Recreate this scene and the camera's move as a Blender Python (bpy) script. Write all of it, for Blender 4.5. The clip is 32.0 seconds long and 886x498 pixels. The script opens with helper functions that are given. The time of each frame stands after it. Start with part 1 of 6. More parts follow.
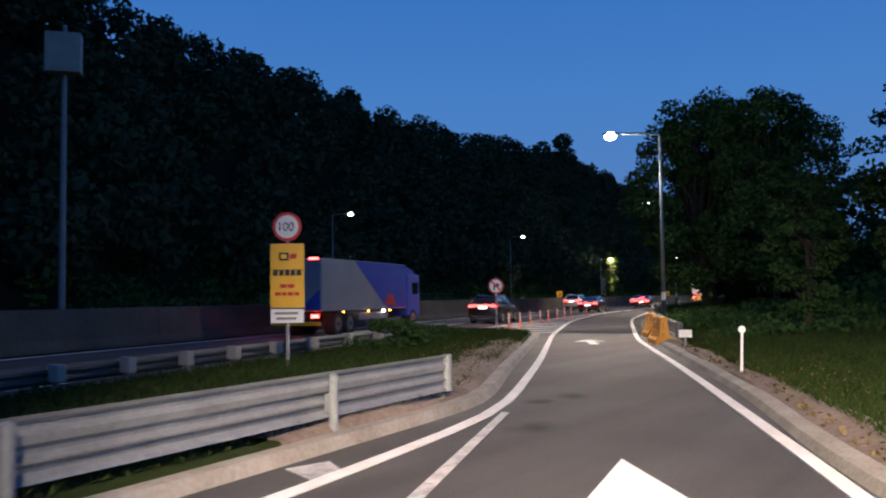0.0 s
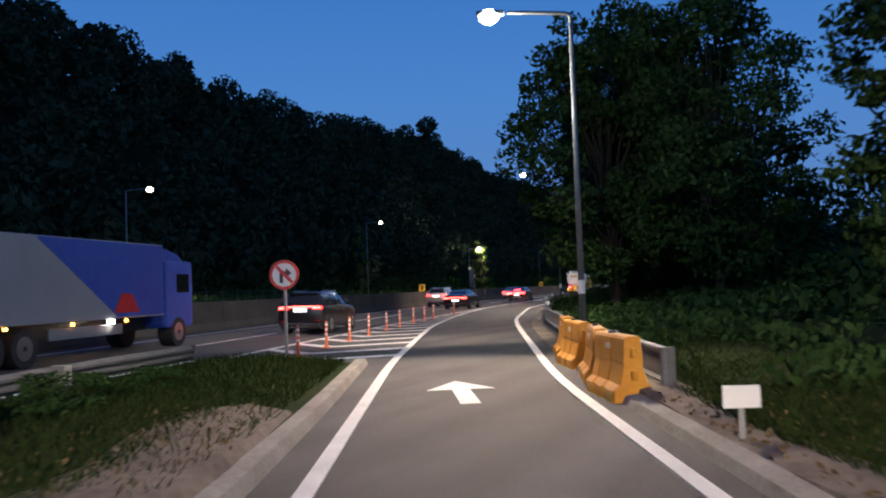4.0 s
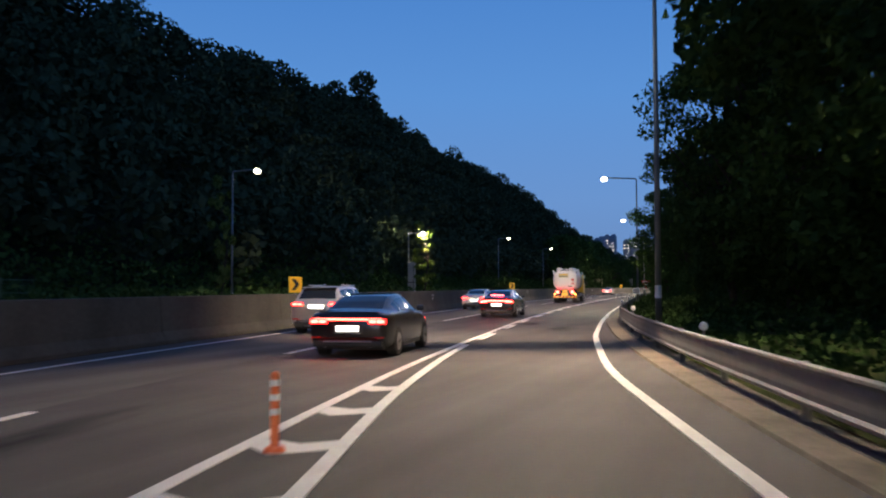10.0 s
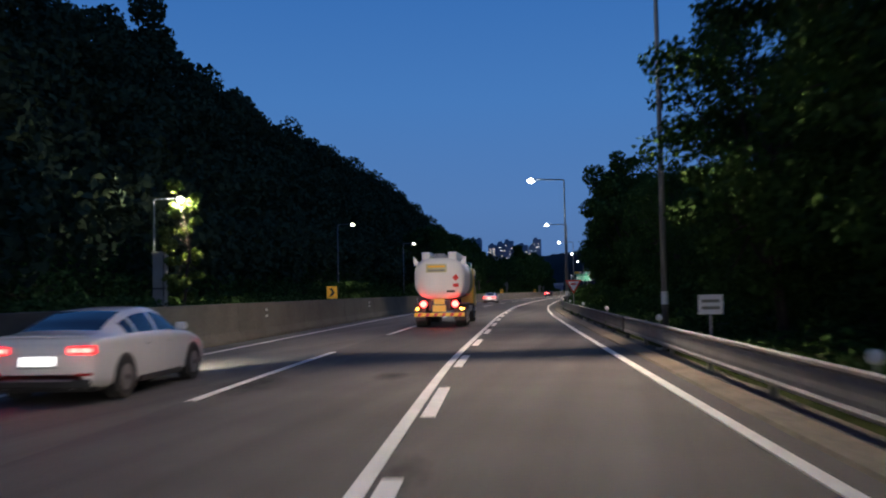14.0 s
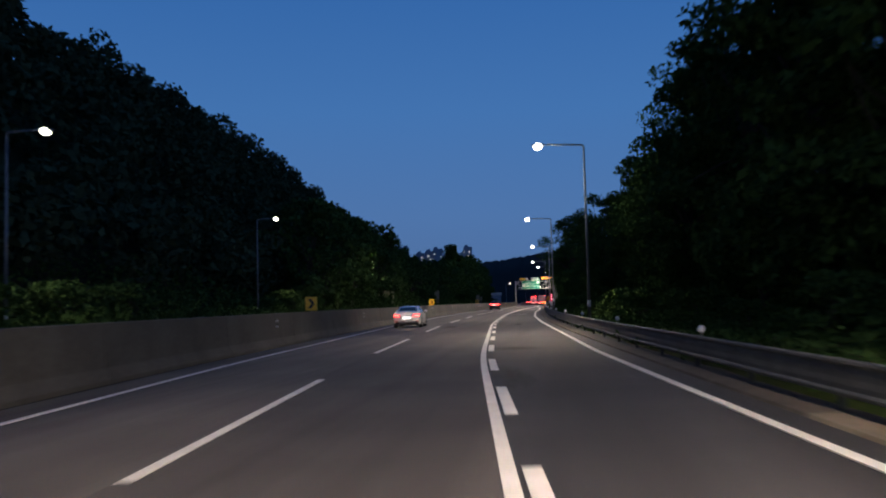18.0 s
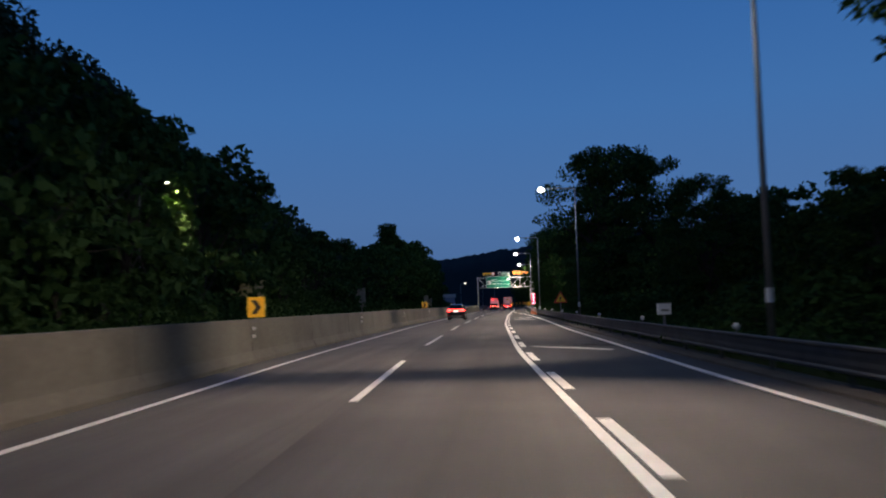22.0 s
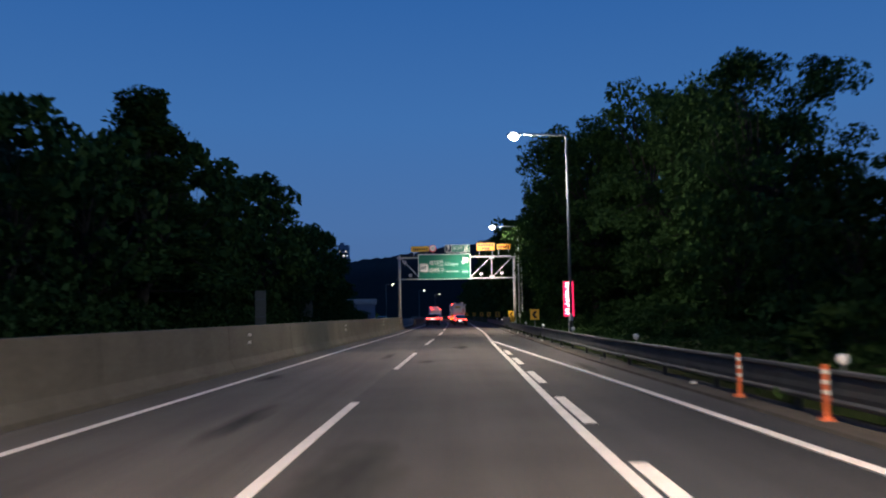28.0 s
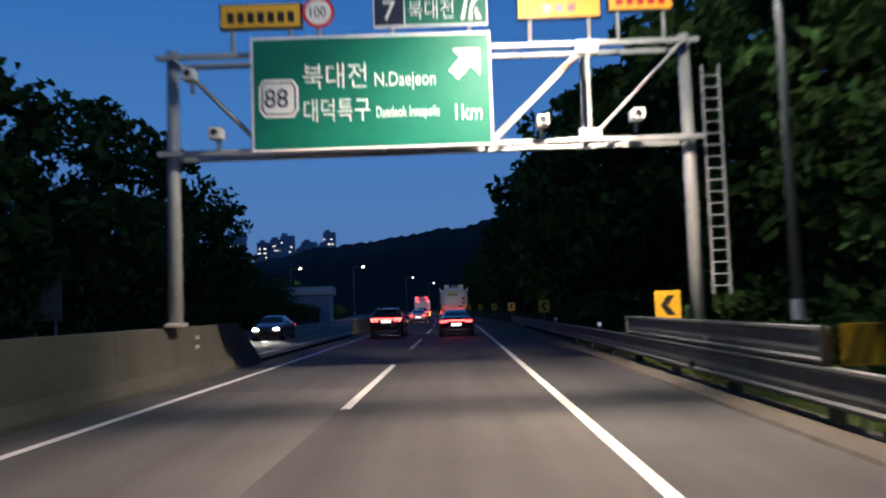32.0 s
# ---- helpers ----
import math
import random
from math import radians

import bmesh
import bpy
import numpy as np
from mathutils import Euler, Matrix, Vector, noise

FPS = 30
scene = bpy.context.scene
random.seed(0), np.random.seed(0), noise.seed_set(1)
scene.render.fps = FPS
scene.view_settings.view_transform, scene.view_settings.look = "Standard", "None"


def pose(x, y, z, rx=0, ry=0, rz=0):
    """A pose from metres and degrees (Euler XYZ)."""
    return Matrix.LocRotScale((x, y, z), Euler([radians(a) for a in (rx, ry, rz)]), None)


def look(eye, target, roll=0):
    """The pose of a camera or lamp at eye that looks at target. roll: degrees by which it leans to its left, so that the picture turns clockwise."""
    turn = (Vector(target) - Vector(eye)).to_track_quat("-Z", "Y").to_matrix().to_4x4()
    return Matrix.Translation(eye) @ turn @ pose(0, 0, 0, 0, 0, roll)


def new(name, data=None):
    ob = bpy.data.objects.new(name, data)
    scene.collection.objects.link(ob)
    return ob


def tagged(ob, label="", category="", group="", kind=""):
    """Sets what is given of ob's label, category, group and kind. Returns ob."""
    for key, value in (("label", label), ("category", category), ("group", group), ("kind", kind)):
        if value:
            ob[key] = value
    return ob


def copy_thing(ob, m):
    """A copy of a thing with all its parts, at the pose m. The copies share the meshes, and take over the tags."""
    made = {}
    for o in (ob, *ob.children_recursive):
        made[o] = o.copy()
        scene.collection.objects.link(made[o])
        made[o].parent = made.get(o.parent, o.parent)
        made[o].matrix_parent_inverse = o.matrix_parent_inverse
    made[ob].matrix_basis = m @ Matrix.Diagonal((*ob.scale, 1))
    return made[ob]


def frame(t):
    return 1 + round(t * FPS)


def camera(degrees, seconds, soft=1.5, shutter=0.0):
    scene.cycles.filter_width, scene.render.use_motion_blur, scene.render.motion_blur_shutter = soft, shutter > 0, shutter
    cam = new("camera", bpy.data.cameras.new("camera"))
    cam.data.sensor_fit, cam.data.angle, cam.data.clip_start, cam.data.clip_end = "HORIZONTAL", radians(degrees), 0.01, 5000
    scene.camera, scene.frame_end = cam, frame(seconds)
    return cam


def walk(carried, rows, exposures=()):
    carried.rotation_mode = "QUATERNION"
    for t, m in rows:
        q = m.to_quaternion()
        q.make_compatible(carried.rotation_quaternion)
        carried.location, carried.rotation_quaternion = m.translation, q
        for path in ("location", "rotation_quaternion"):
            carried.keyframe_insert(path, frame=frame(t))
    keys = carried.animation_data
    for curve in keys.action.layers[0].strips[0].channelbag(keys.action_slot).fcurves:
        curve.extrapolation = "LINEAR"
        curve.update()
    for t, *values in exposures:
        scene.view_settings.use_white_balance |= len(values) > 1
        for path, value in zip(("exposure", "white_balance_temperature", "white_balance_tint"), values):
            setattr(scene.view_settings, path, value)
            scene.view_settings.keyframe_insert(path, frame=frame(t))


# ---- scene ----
cam = camera(54.9, 32.0, 2.0, 0.5)
PATH = [
    (0, (-10.368, 32.113, 1.610), (-21.598, 48.624, 2.730), -0.72),
    (0.5, (-11.120, 33.517, 1.610), (-21.705, 50.452, 2.701), -0.74),
    (1, (-11.789, 34.976, 1.610), (-21.721, 52.304, 2.655), -0.97),
    (1.5, (-12.458, 36.528, 1.610), (-21.814, 54.175, 2.629), -1.25),
    (2, (-13.208, 38.349, 1.610), (-22.160, 56.206, 2.616), -1.64),
    (2.5, (-14.096, 40.368, 1.610), (-22.803, 58.346, 2.623), -1.88),
    (3, (-15.052, 42.502, 1.610), (-23.652, 60.534, 2.567), -2.08),
    (3.5, (-16.100, 44.709, 1.610), (-24.654, 62.764, 2.535), -2.26),
    (5.5, (-20.883, 55.021, 1.610), (-29.608, 72.996, 2.491), -0.46),
    (6, (-22.372, 58.110, 1.610), (-31.157, 76.056, 2.474), -0.34),
    (6.5, (-23.890, 61.269, 1.610), (-32.687, 79.209, 2.485), -0.06),
    (7, (-25.423, 64.486, 1.610), (-34.199, 82.437, 2.470), 0.12),
    (7.5, (-26.907, 67.768, 1.610), (-35.580, 85.769, 2.468), 0.14),
    (8, (-28.383, 71.177, 1.610), (-36.871, 89.265, 2.487), 0.27),
    (8.5, (-29.920, 74.876, 1.610), (-38.143, 93.085, 2.510), 0.47),
    (9, (-31.474, 78.846, 1.610), (-39.436, 97.170, 2.528), 0.36),
    (9.5, (-33.036, 83.077, 1.610), (-40.688, 101.532, 2.524), 0.08),
    (10, (-34.639, 87.578, 1.610), (-41.962, 106.168, 2.505), -0.14),
    (10.5, (-36.202, 92.394, 1.610), (-43.133, 111.133, 2.522), -0.39),
    (11, (-37.638, 97.460, 1.610), (-44.119, 116.359, 2.524), -0.61),
    (11.5, (-38.946, 102.702, 1.610), (-44.993, 121.745, 2.509), -0.88),
    (12, (-40.286, 108.226, 1.610), (-45.877, 127.406, 2.527), -1.05),
    (12.5, (-41.661, 114.049, 1.610), (-46.822, 133.348, 2.554), -1.20),
    (13, (-43.121, 120.233, 1.610), (-47.931, 139.622, 2.591), -1.08),
    (13.5, (-44.597, 126.755, 1.610), (-49.140, 146.206, 2.620), -1.01),
    (14, (-46.048, 133.555, 1.610), (-50.343, 153.061, 2.635), -1.01),
    (14.5, (-47.420, 140.575, 1.610), (-51.511, 160.124, 2.651), -1.56),
    (16.5, (-52.534, 172.125, 1.610), (-55.651, 191.848, 2.745), -1.57),
    (17, (-53.698, 180.740, 1.610), (-56.682, 200.482, 2.786), -1.66),
    (17.5, (-54.848, 189.437, 1.610), (-57.647, 209.202, 2.836), -1.57),
    (18, (-55.921, 198.199, 1.610), (-58.552, 217.985, 2.872), -1.46),
    (18.5, (-56.942, 207.008, 1.610), (-59.381, 226.816, 2.904), -1.34),
    (19, (-57.926, 215.877, 1.610), (-60.108, 235.714, 2.925), -1.28),
    (19.5, (-58.826, 224.796, 1.610), (-60.843, 244.651, 2.913), -1.37),
    (20, (-59.705, 233.838, 1.610), (-61.706, 253.697, 2.872), -1.29),
    (20.5, (-60.526, 243.076, 1.610), (-62.430, 262.945, 2.878), -1.28),
    (21, (-61.332, 252.489, 1.610), (-63.038, 272.373, 2.922), -1.27),
    (21.5, (-62.096, 261.910, 1.610), (-63.681, 281.803, 2.936), -1.47),
    (22, (-62.667, 271.412, 1.610), (-64.103, 291.317, 2.928), -1.73),
    (22.5, (-63.122, 280.837, 1.610), (-64.373, 300.758, 2.866), -1.73),
    (23, (-63.495, 290.077, 1.610), (-64.582, 310.004, 2.924), -1.56),
    (23.5, (-63.857, 299.465, 1.610), (-64.767, 319.400, 2.941), -1.19),
    (24, (-64.145, 308.915, 1.610), (-64.946, 328.856, 2.923), -0.86),
    (24.5, (-64.350, 318.408, 1.610), (-65.091, 338.352, 2.920), -0.86),
    (25, (-64.464, 327.788, 1.610), (-65.164, 347.724, 3.050), -0.97),
    (25.5, (-64.551, 337.023, 1.610), (-64.993, 356.966, 3.051), -0.84),
    (26, (-64.588, 346.130, 1.610), (-65.022, 366.077, 2.997), -1.27),
    (28.5, (-64.130, 389.664, 1.610), (-64.038, 409.604, 3.151), -1.26),
    (29, (-64.029, 398.624, 1.610), (-63.912, 418.566, 3.136), -1.99),
    (29.5, (-63.876, 407.455, 1.610), (-63.766, 427.398, 3.115), -2.10),
    (30, (-63.714, 416.317, 1.610), (-63.575, 436.260, 3.119), -1.87),
    (30.5, (-63.525, 425.253, 1.610), (-63.309, 445.201, 3.031), -1.66),
    (31, (-63.317, 434.291, 1.610), (-63.013, 454.241, 2.995), -1.52),
    (31.5, (-63.030, 443.264, 1.610), (-62.810, 463.216, 2.968), -1.57),
    (32, (-62.796, 452.191, 1.610), (-62.847, 472.144, 2.978), -2.00),
]
EXPOSURES = [(0, 0.55, 6300, 10), (2, 0.72, 6360, 10), (3.5, 0.68, 6400, 10), (6, 0.65, 6700, 10), (7, 0.68, 6950, 10), (8, 0.85, 7200, 10), (9, 0.9, 7250, 10), (10, 1.0, 7300, 10), (11, 0.88, 6900, 10), (12, 0.68, 6900, 10), (13, 0.62, 6700, 10), (14, 0.38, 6500, 10), (16.5, 0.25, 6580, 10), (19, 0.2, 6600, 10), (23, 0.1, 6600, 10), (29, 0.12, 6250, 10), (30, -0.18, 5980, 10), (31, 0.08, 5950, 10), (32, 0.35, 6300, 10)]
walk(cam, [(t, look(eye, target, roll)) for t, eye, target, roll in PATH], EXPOSURES)

# ---- dusk sky and street-lamp strength ----
LAMP_WATTS = 9500
world = bpy.data.worlds.new("dusk_sky")
scene.world = world
world.use_nodes = True
wn, wl = world.node_tree.nodes, world.node_tree.links
coord = wn.new("ShaderNodeTexCoord")
split = wn.new("ShaderNodeSeparateXYZ")
ramp = wn.new("ShaderNodeValToRGB")
wl.new(coord.outputs["Generated"], split.inputs[0])
wl.new(split.outputs["Z"], ramp.inputs[0])
stops = ramp.color_ramp.elements
stops[0].position, stops[0].color = 0.0, (0.068, 0.13, 0.28, 1)
stops[1].position, stops[1].color = 1.0, (0.008, 0.024, 0.085, 1)
for at_z, tone in ((0.10, (0.064, 0.150, 0.345, 1)), (0.22, (0.046, 0.145, 0.37, 1)), (0.36, (0.027, 0.112, 0.335, 1)), (0.60, (0.013, 0.048, 0.16, 1))):
    stop = stops.new(at_z)
    stop.color = tone
wl.new(ramp.outputs[0], wn["Background"].inputs[0])
wn["Background"].inputs[1].default_value = 1.0

# ---- materials ----


def material(name, colour, rough=0.7, metal=0.0, second=None, scale=6.0, bump=0.0, fine=60.0, emit=0.0, vary=0.0, coat=0.0, spec=0.5, streak=0.0):
    """A principled material whose colour wanders between two tones at two scales, with fine relief."""
    m = bpy.data.materials.new(name)
    m.use_nodes = True
    nodes, links = m.node_tree.nodes, m.node_tree.links
    b = nodes["Principled BSDF"]
    b.inputs["Roughness"].default_value = rough
    b.inputs["Metallic"].default_value = metal
    b.inputs["Coat Weight"].default_value = coat
    b.inputs["Specular IOR Level"].default_value = spec
    b.inputs["Base Color"].default_value = (*colour, 1)
    if second or bump:
        tc = nodes.new("ShaderNodeTexCoord")
    if second:
        big, small = nodes.new("ShaderNodeTexNoise"), nodes.new("ShaderNodeTexNoise")
        big.inputs["Scale"].default_value, big.inputs["Detail"].default_value = scale, 5
        small.inputs["Scale"].default_value, small.inputs["Detail"].default_value = fine, 3
        both = nodes.new("ShaderNodeMath")
        both.operation = "MULTIPLY_ADD"
        both.inputs[1].default_value = 0.45
        half = nodes.new("ShaderNodeMath")
        half.operation = "MULTIPLY"
        half.inputs[1].default_value = 0.6
        links.new(tc.outputs["Object"], big.inputs["Vector"])
        links.new(tc.outputs["Object"], small.inputs["Vector"])
        links.new(big.outputs["Fac"], half.inputs[0])
        links.new(small.outputs["Fac"], both.inputs[0])
        links.new(half.outputs[0], both.inputs[2])
        tones = nodes.new("ShaderNodeValToRGB")
        tones.color_ramp.elements[0].position, tones.color_ramp.elements[0].color = 0.36, (*colour, 1)
        tones.color_ramp.elements[1].position, tones.color_ramp.elements[1].color = 0.68, (*second, 1)
        links.new(both.outputs[0], tones.inputs[0])
        out = tones.outputs[0]
        if streak:
            stretch, lane, wear, mix = nodes.new("ShaderNodeMapping"), nodes.new("ShaderNodeTexNoise"), nodes.new("ShaderNodeMapRange"), nodes.new("ShaderNodeHueSaturation")
            stretch.inputs["Scale"].default_value = (1.1, 0.03, 1)
            lane.inputs["Scale"].default_value, lane.inputs["Detail"].default_value = 1.0, 6
            wear.inputs[1].default_value, wear.inputs[2].default_value = 0.3, 0.7
            wear.inputs[3].default_value, wear.inputs[4].default_value = 1 - streak, 1 + streak
            links.new(tc.outputs["Object"], stretch.inputs["Vector"])
            links.new(stretch.outputs[0], lane.inputs["Vector"])
            links.new(lane.outputs["Fac"], wear.inputs[0])
            links.new(wear.outputs[0], mix.inputs["Value"])
            links.new(out, mix.inputs["Color"])
            out = mix.outputs[0]
        if vary:
            info, hsv, rng = nodes.new("ShaderNodeObjectInfo"), nodes.new("ShaderNodeHueSaturation"), nodes.new("ShaderNodeMapRange")
            rng.inputs[3].default_value, rng.inputs[4].default_value = 1 - vary, 1 + vary
            links.new(info.outputs["Random"], rng.inputs[0])
            links.new(rng.outputs[0], hsv.inputs["Value"])
            links.new(out, hsv.inputs["Color"])
            out = hsv.outputs[0]
        links.new(out, b.inputs["Base Color"])
    if bump:
        grain, relief = nodes.new("ShaderNodeTexNoise"), nodes.new("ShaderNodeBump")
        grain.inputs["Scale"].default_value, grain.inputs["Detail"].default_value = fine * 1.5, 4
        relief.inputs["Strength"].default_value, relief.inputs["Distance"].default_value = bump, 0.01
        links.new(tc.outputs["Object"], grain.inputs["Vector"])
        links.new(grain.outputs["Fac"], relief.inputs["Height"])
        links.new(relief.outputs[0], b.inputs["Normal"])
    if emit:
        b.inputs["Emission Color"].default_value = (*colour, 1)
        b.inputs["Emission Strength"].default_value = emit
    return m


def leaf_material(name, dark, light):
    m = bpy.data.materials.new(name)
    m.use_nodes = True
    nodes, links = m.node_tree.nodes, m.node_tree.links
    b = nodes["Principled BSDF"]
    geo, tones = nodes.new("ShaderNodeNewGeometry"), nodes.new("ShaderNodeValToRGB")
    tones.color_ramp.elements[0].color, tones.color_ramp.elements[1].color = (*dark, 1), (*light, 1)
    links.new(geo.outputs["Random Per Island"], tones.inputs[0])
    links.new(tones.outputs[0], b.inputs["Base Color"])
    b.inputs["Roughness"].default_value = 0.9
    b.inputs["Specular IOR Level"].default_value = 0.0
    return m


asphalt = material("asphalt", (0.036, 0.035, 0.034), 0.82, second=(0.074, 0.071, 0.067), scale=0.35, bump=0.6, fine=28, streak=0.35)
asphalt_old = material("grey_old_asphalt", (0.066, 0.063, 0.058), 0.85, second=(0.104, 0.100, 0.092), scale=0.3, bump=0.6, fine=28, streak=0.35)
# Merging lane toned darker, standing in for dimness outside the headlight pool
asphalt_dimmed = material("dimmed_lane_asphalt", (0.019, 0.021, 0.024), 0.82, second=(0.038, 0.040, 0.043), scale=0.4, bump=0.5, fine=30, streak=0.35)
road_white = material("white_road_paint", (0.62, 0.61, 0.58), 0.6, second=(0.82, 0.81, 0.78), scale=1.6, bump=0.2, fine=22)
worn_white = material("worn_white_paint", (0.22, 0.22, 0.22), 0.7, second=(0.62, 0.62, 0.6), scale=2.5, bump=0.2, fine=14)
concrete = material("concrete", (0.30, 0.28, 0.25), 0.85, second=(0.44, 0.42, 0.38), scale=0.7, bump=0.4, fine=16)
# Barrier colour darkened in place of the lamp light's falloff
concrete_wall = material("darkened_barrier_concrete", (0.062, 0.059, 0.048), 0.92, second=(0.115, 0.110, 0.090), scale=0.6, bump=0.35, fine=9, vary=0.08)
kerb_mat = material("worn_kerb_concrete", (0.20, 0.18, 0.148), 0.9, second=(0.36, 0.335, 0.29), scale=1.2, bump=0.5, fine=18)
gutter_mat = material("dirty_gutter_concrete", (0.10, 0.083, 0.06), 0.92, second=(0.21, 0.18, 0.135), scale=0.7, bump=0.5, fine=10)
# Darker gutter copy; shade on the shoulder past y 210 is in the tone
gutter_shaded = material("shaded_gutter_concrete", (0.055, 0.050, 0.043), 0.92, second=(0.11, 0.10, 0.086), scale=0.8, bump=0.5, fine=12, spec=0.2)
# Lighter and darker rail steel; how much light falls is put into colour
pale_steel = material("dull_galvanised_steel", (0.13, 0.135, 0.14), 0.7, 0.3, second=(0.20, 0.205, 0.21), scale=1.4, bump=0.1, fine=16)
dark_steel = material("darkened_galvanised_steel", (0.060, 0.066, 0.070), 0.72, 0.35, second=(0.11, 0.118, 0.124), scale=1.4, bump=0.1, fine=16)
steel = material("galvanised_steel", (0.26, 0.27, 0.28), 0.6, 0.6, second=(0.38, 0.39, 0.40), scale=2.0, bump=0.08, fine=20)
pole_steel = material("painted_grey_pole", (0.15, 0.16, 0.17), 0.5, 0.35, second=(0.22, 0.23, 0.24), scale=1.5, bump=0.06, fine=14)
gantry_steel = material("white_painted_steel", (0.36, 0.37, 0.38), 0.5, 0.2, second=(0.48, 0.49, 0.49), scale=1.0, bump=0.05, fine=10)
truck_grey = material("grey_truck_paint", (0.24, 0.25, 0.28), 0.4, second=(0.31, 0.32, 0.35), scale=0.7, coat=0.3)
grass_mat = material("rough_grass", (0.015, 0.028, 0.008), 0.95, second=(0.040, 0.052, 0.018), scale=0.5, bump=0.9, fine=7, spec=0.04)
soil = material("dry_verge_soil", (0.13, 0.10, 0.078), 0.95, second=(0.26, 0.21, 0.17), scale=0.9, bump=0.8, fine=9, spec=0.15)
forest_floor = material("forest_floor", (0.012, 0.014, 0.008), 1.0, second=(0.03, 0.03, 0.018), scale=0.15, bump=0.6, fine=2, spec=0.04)
fence_green = material("green_coated_wire", (0.03, 0.10, 0.05), 0.6, second=(0.05, 0.13, 0.07), scale=3)
bark = material("bark", (0.022, 0.018, 0.014), 0.95, second=(0.05, 0.042, 0.033), scale=2, bump=0.9, fine=12)
leaf_hill = leaf_material("hill_foliage", (0.042, 0.060, 0.036), (0.060, 0.084, 0.048))
leaf_tree = leaf_material("roadside_foliage", (0.027, 0.058, 0.018), (0.060, 0.112, 0.036))
# Brighter copy of the roadside leaves; lamp glow is put into its colour
leaf_lit = leaf_material("lamp_brightened_foliage", (0.06, 0.10, 0.024), (0.14, 0.18, 0.055))
blade_mat = leaf_material("grass_blades", (0.016, 0.033, 0.009), (0.050, 0.068, 0.022))
litter_mat = leaf_material("dry_leaf_litter", (0.07, 0.045, 0.022), (0.24, 0.17, 0.09))
yellow_plastic = material("yellow_plastic", (0.60, 0.24, 0.015), 0.45, second=(0.72, 0.34, 0.03), scale=1.5, bump=0.1, fine=12)
orange_plastic = material("orange_plastic", (0.72, 0.13, 0.04), 0.45, second=(0.80, 0.22, 0.08), scale=3, bump=0.05, fine=20)
white_sheet = material("white_reflective_sheet", (0.80, 0.80, 0.80), 0.35, second=(0.86, 0.86, 0.86), scale=5)
red_sheet = material("red_reflective_sheet", (0.55, 0.02, 0.02), 0.35, second=(0.64, 0.035, 0.03), scale=5)
yellow_sheet = material("yellow_reflective_sheet", (0.80, 0.42, 0.02), 0.35, second=(0.86, 0.50, 0.04), scale=4)
green_sheet = material("green_reflective_sheet", (0.0, 0.14, 0.095), 0.4, second=(0.004, 0.17, 0.115), scale=3)
blue_sheet = material("dark_blue_sheet", (0.012, 0.02, 0.05), 0.4)
black_sheet = material("black_sheet", (0.012, 0.012, 0.012), 0.5)
pale_board = material("faded_yellow_board", (0.42, 0.42, 0.24), 0.6, second=(0.52, 0.51, 0.32), scale=1.0, bump=0.05, fine=8)
grey_back = material("grey_sign_back", (0.20, 0.20, 0.17), 0.5, 0.3, second=(0.28, 0.28, 0.24), scale=1.0, bump=0.05, fine=8)
rubber = material("tyre_rubber", (0.02, 0.02, 0.02), 0.85, second=(0.035, 0.035, 0.035), scale=8, bump=0.2, fine=30)
rim_mat = material("alloy_rim", (0.35, 0.35, 0.36), 0.35, 0.9)
trim_black = material("black_trim", (0.015, 0.015, 0.016), 0.5, second=(0.03, 0.03, 0.03), scale=6)
car_glass = material("tinted_car_glass", (0.012, 0.014, 0.016), 0.06, spec=0.8)
paint_black = material("black_car_paint", (0.012, 0.012, 0.014), 0.3, 0.3, second=(0.018, 0.018, 0.02), scale=4, coat=1.0)
paint_silver = material("silver_car_paint", (0.50, 0.50, 0.50), 0.32, 0.6, second=(0.56, 0.56, 0.56), scale=4, coat=1.0)
paint_white = material("white_car_paint", (0.72, 0.72, 0.72), 0.3, second=(0.78, 0.78, 0.78), scale=4, coat=1.0)
paint_blue = material("blue_tarpaulin", (0.015, 0.06, 0.36), 0.55, second=(0.025, 0.085, 0.42), scale=1.5, bump=0.2, fine=5)
paint_green = material("green_tank_paint", (0.01, 0.13, 0.07), 0.35, second=(0.015, 0.17, 0.09), scale=2, coat=0.5)
paint_yellow = material("yellow_cab_paint", (0.62, 0.42, 0.03), 0.35, second=(0.68, 0.48, 0.05), scale=2, coat=0.5)
tank_white = material("white_tank_paint", (0.62, 0.62, 0.64), 0.35, second=(0.72, 0.72, 0.73), scale=0.8, coat=0.4)
tail_red = material("lit_tail_lamp", (1.0, 0.034, 0.028), 0.4, emit=20)
reflector_red = material("red_reflector", (0.45, 0.02, 0.02), 0.25, spec=0.8)
brake_red = material("lit_brake_lamp", (1.0, 0.013, 0.012), 0.4, emit=80)
tail_dim = material("dim_tail_lamp", (0.9, 0.02, 0.02), 0.4, emit=2.5)
amber_lit = material("lit_amber_lamp", (1.0, 0.42, 0.06), 0.4, emit=10)
head_lit = material("lit_headlamp", (1.0, 0.92, 0.8), 0.3, emit=30)
# Plate made to glow, standing in for lamp light falling on it
plate_lit = material("glowing_number_plate", (0.85, 0.85, 0.85), 0.4, emit=2.2)
led_white = material("lit_street_lamp_panel", (1.0, 0.95, 0.86), 0.3, emit=9)
led_warm = material("lit_warm_street_lamp_panel", (1.0, 0.93, 0.74), 0.3, emit=7)
led_pink = material("lit_red_led_field", (1.0, 0.02, 0.11), 0.4, emit=1.3)
led_text = material("lit_white_led_text", (1.0, 0.92, 0.95), 0.4, emit=5)
vms_amber = material("lit_amber_message_board", (1.0, 0.40, 0.03), 0.5, emit=0.35)
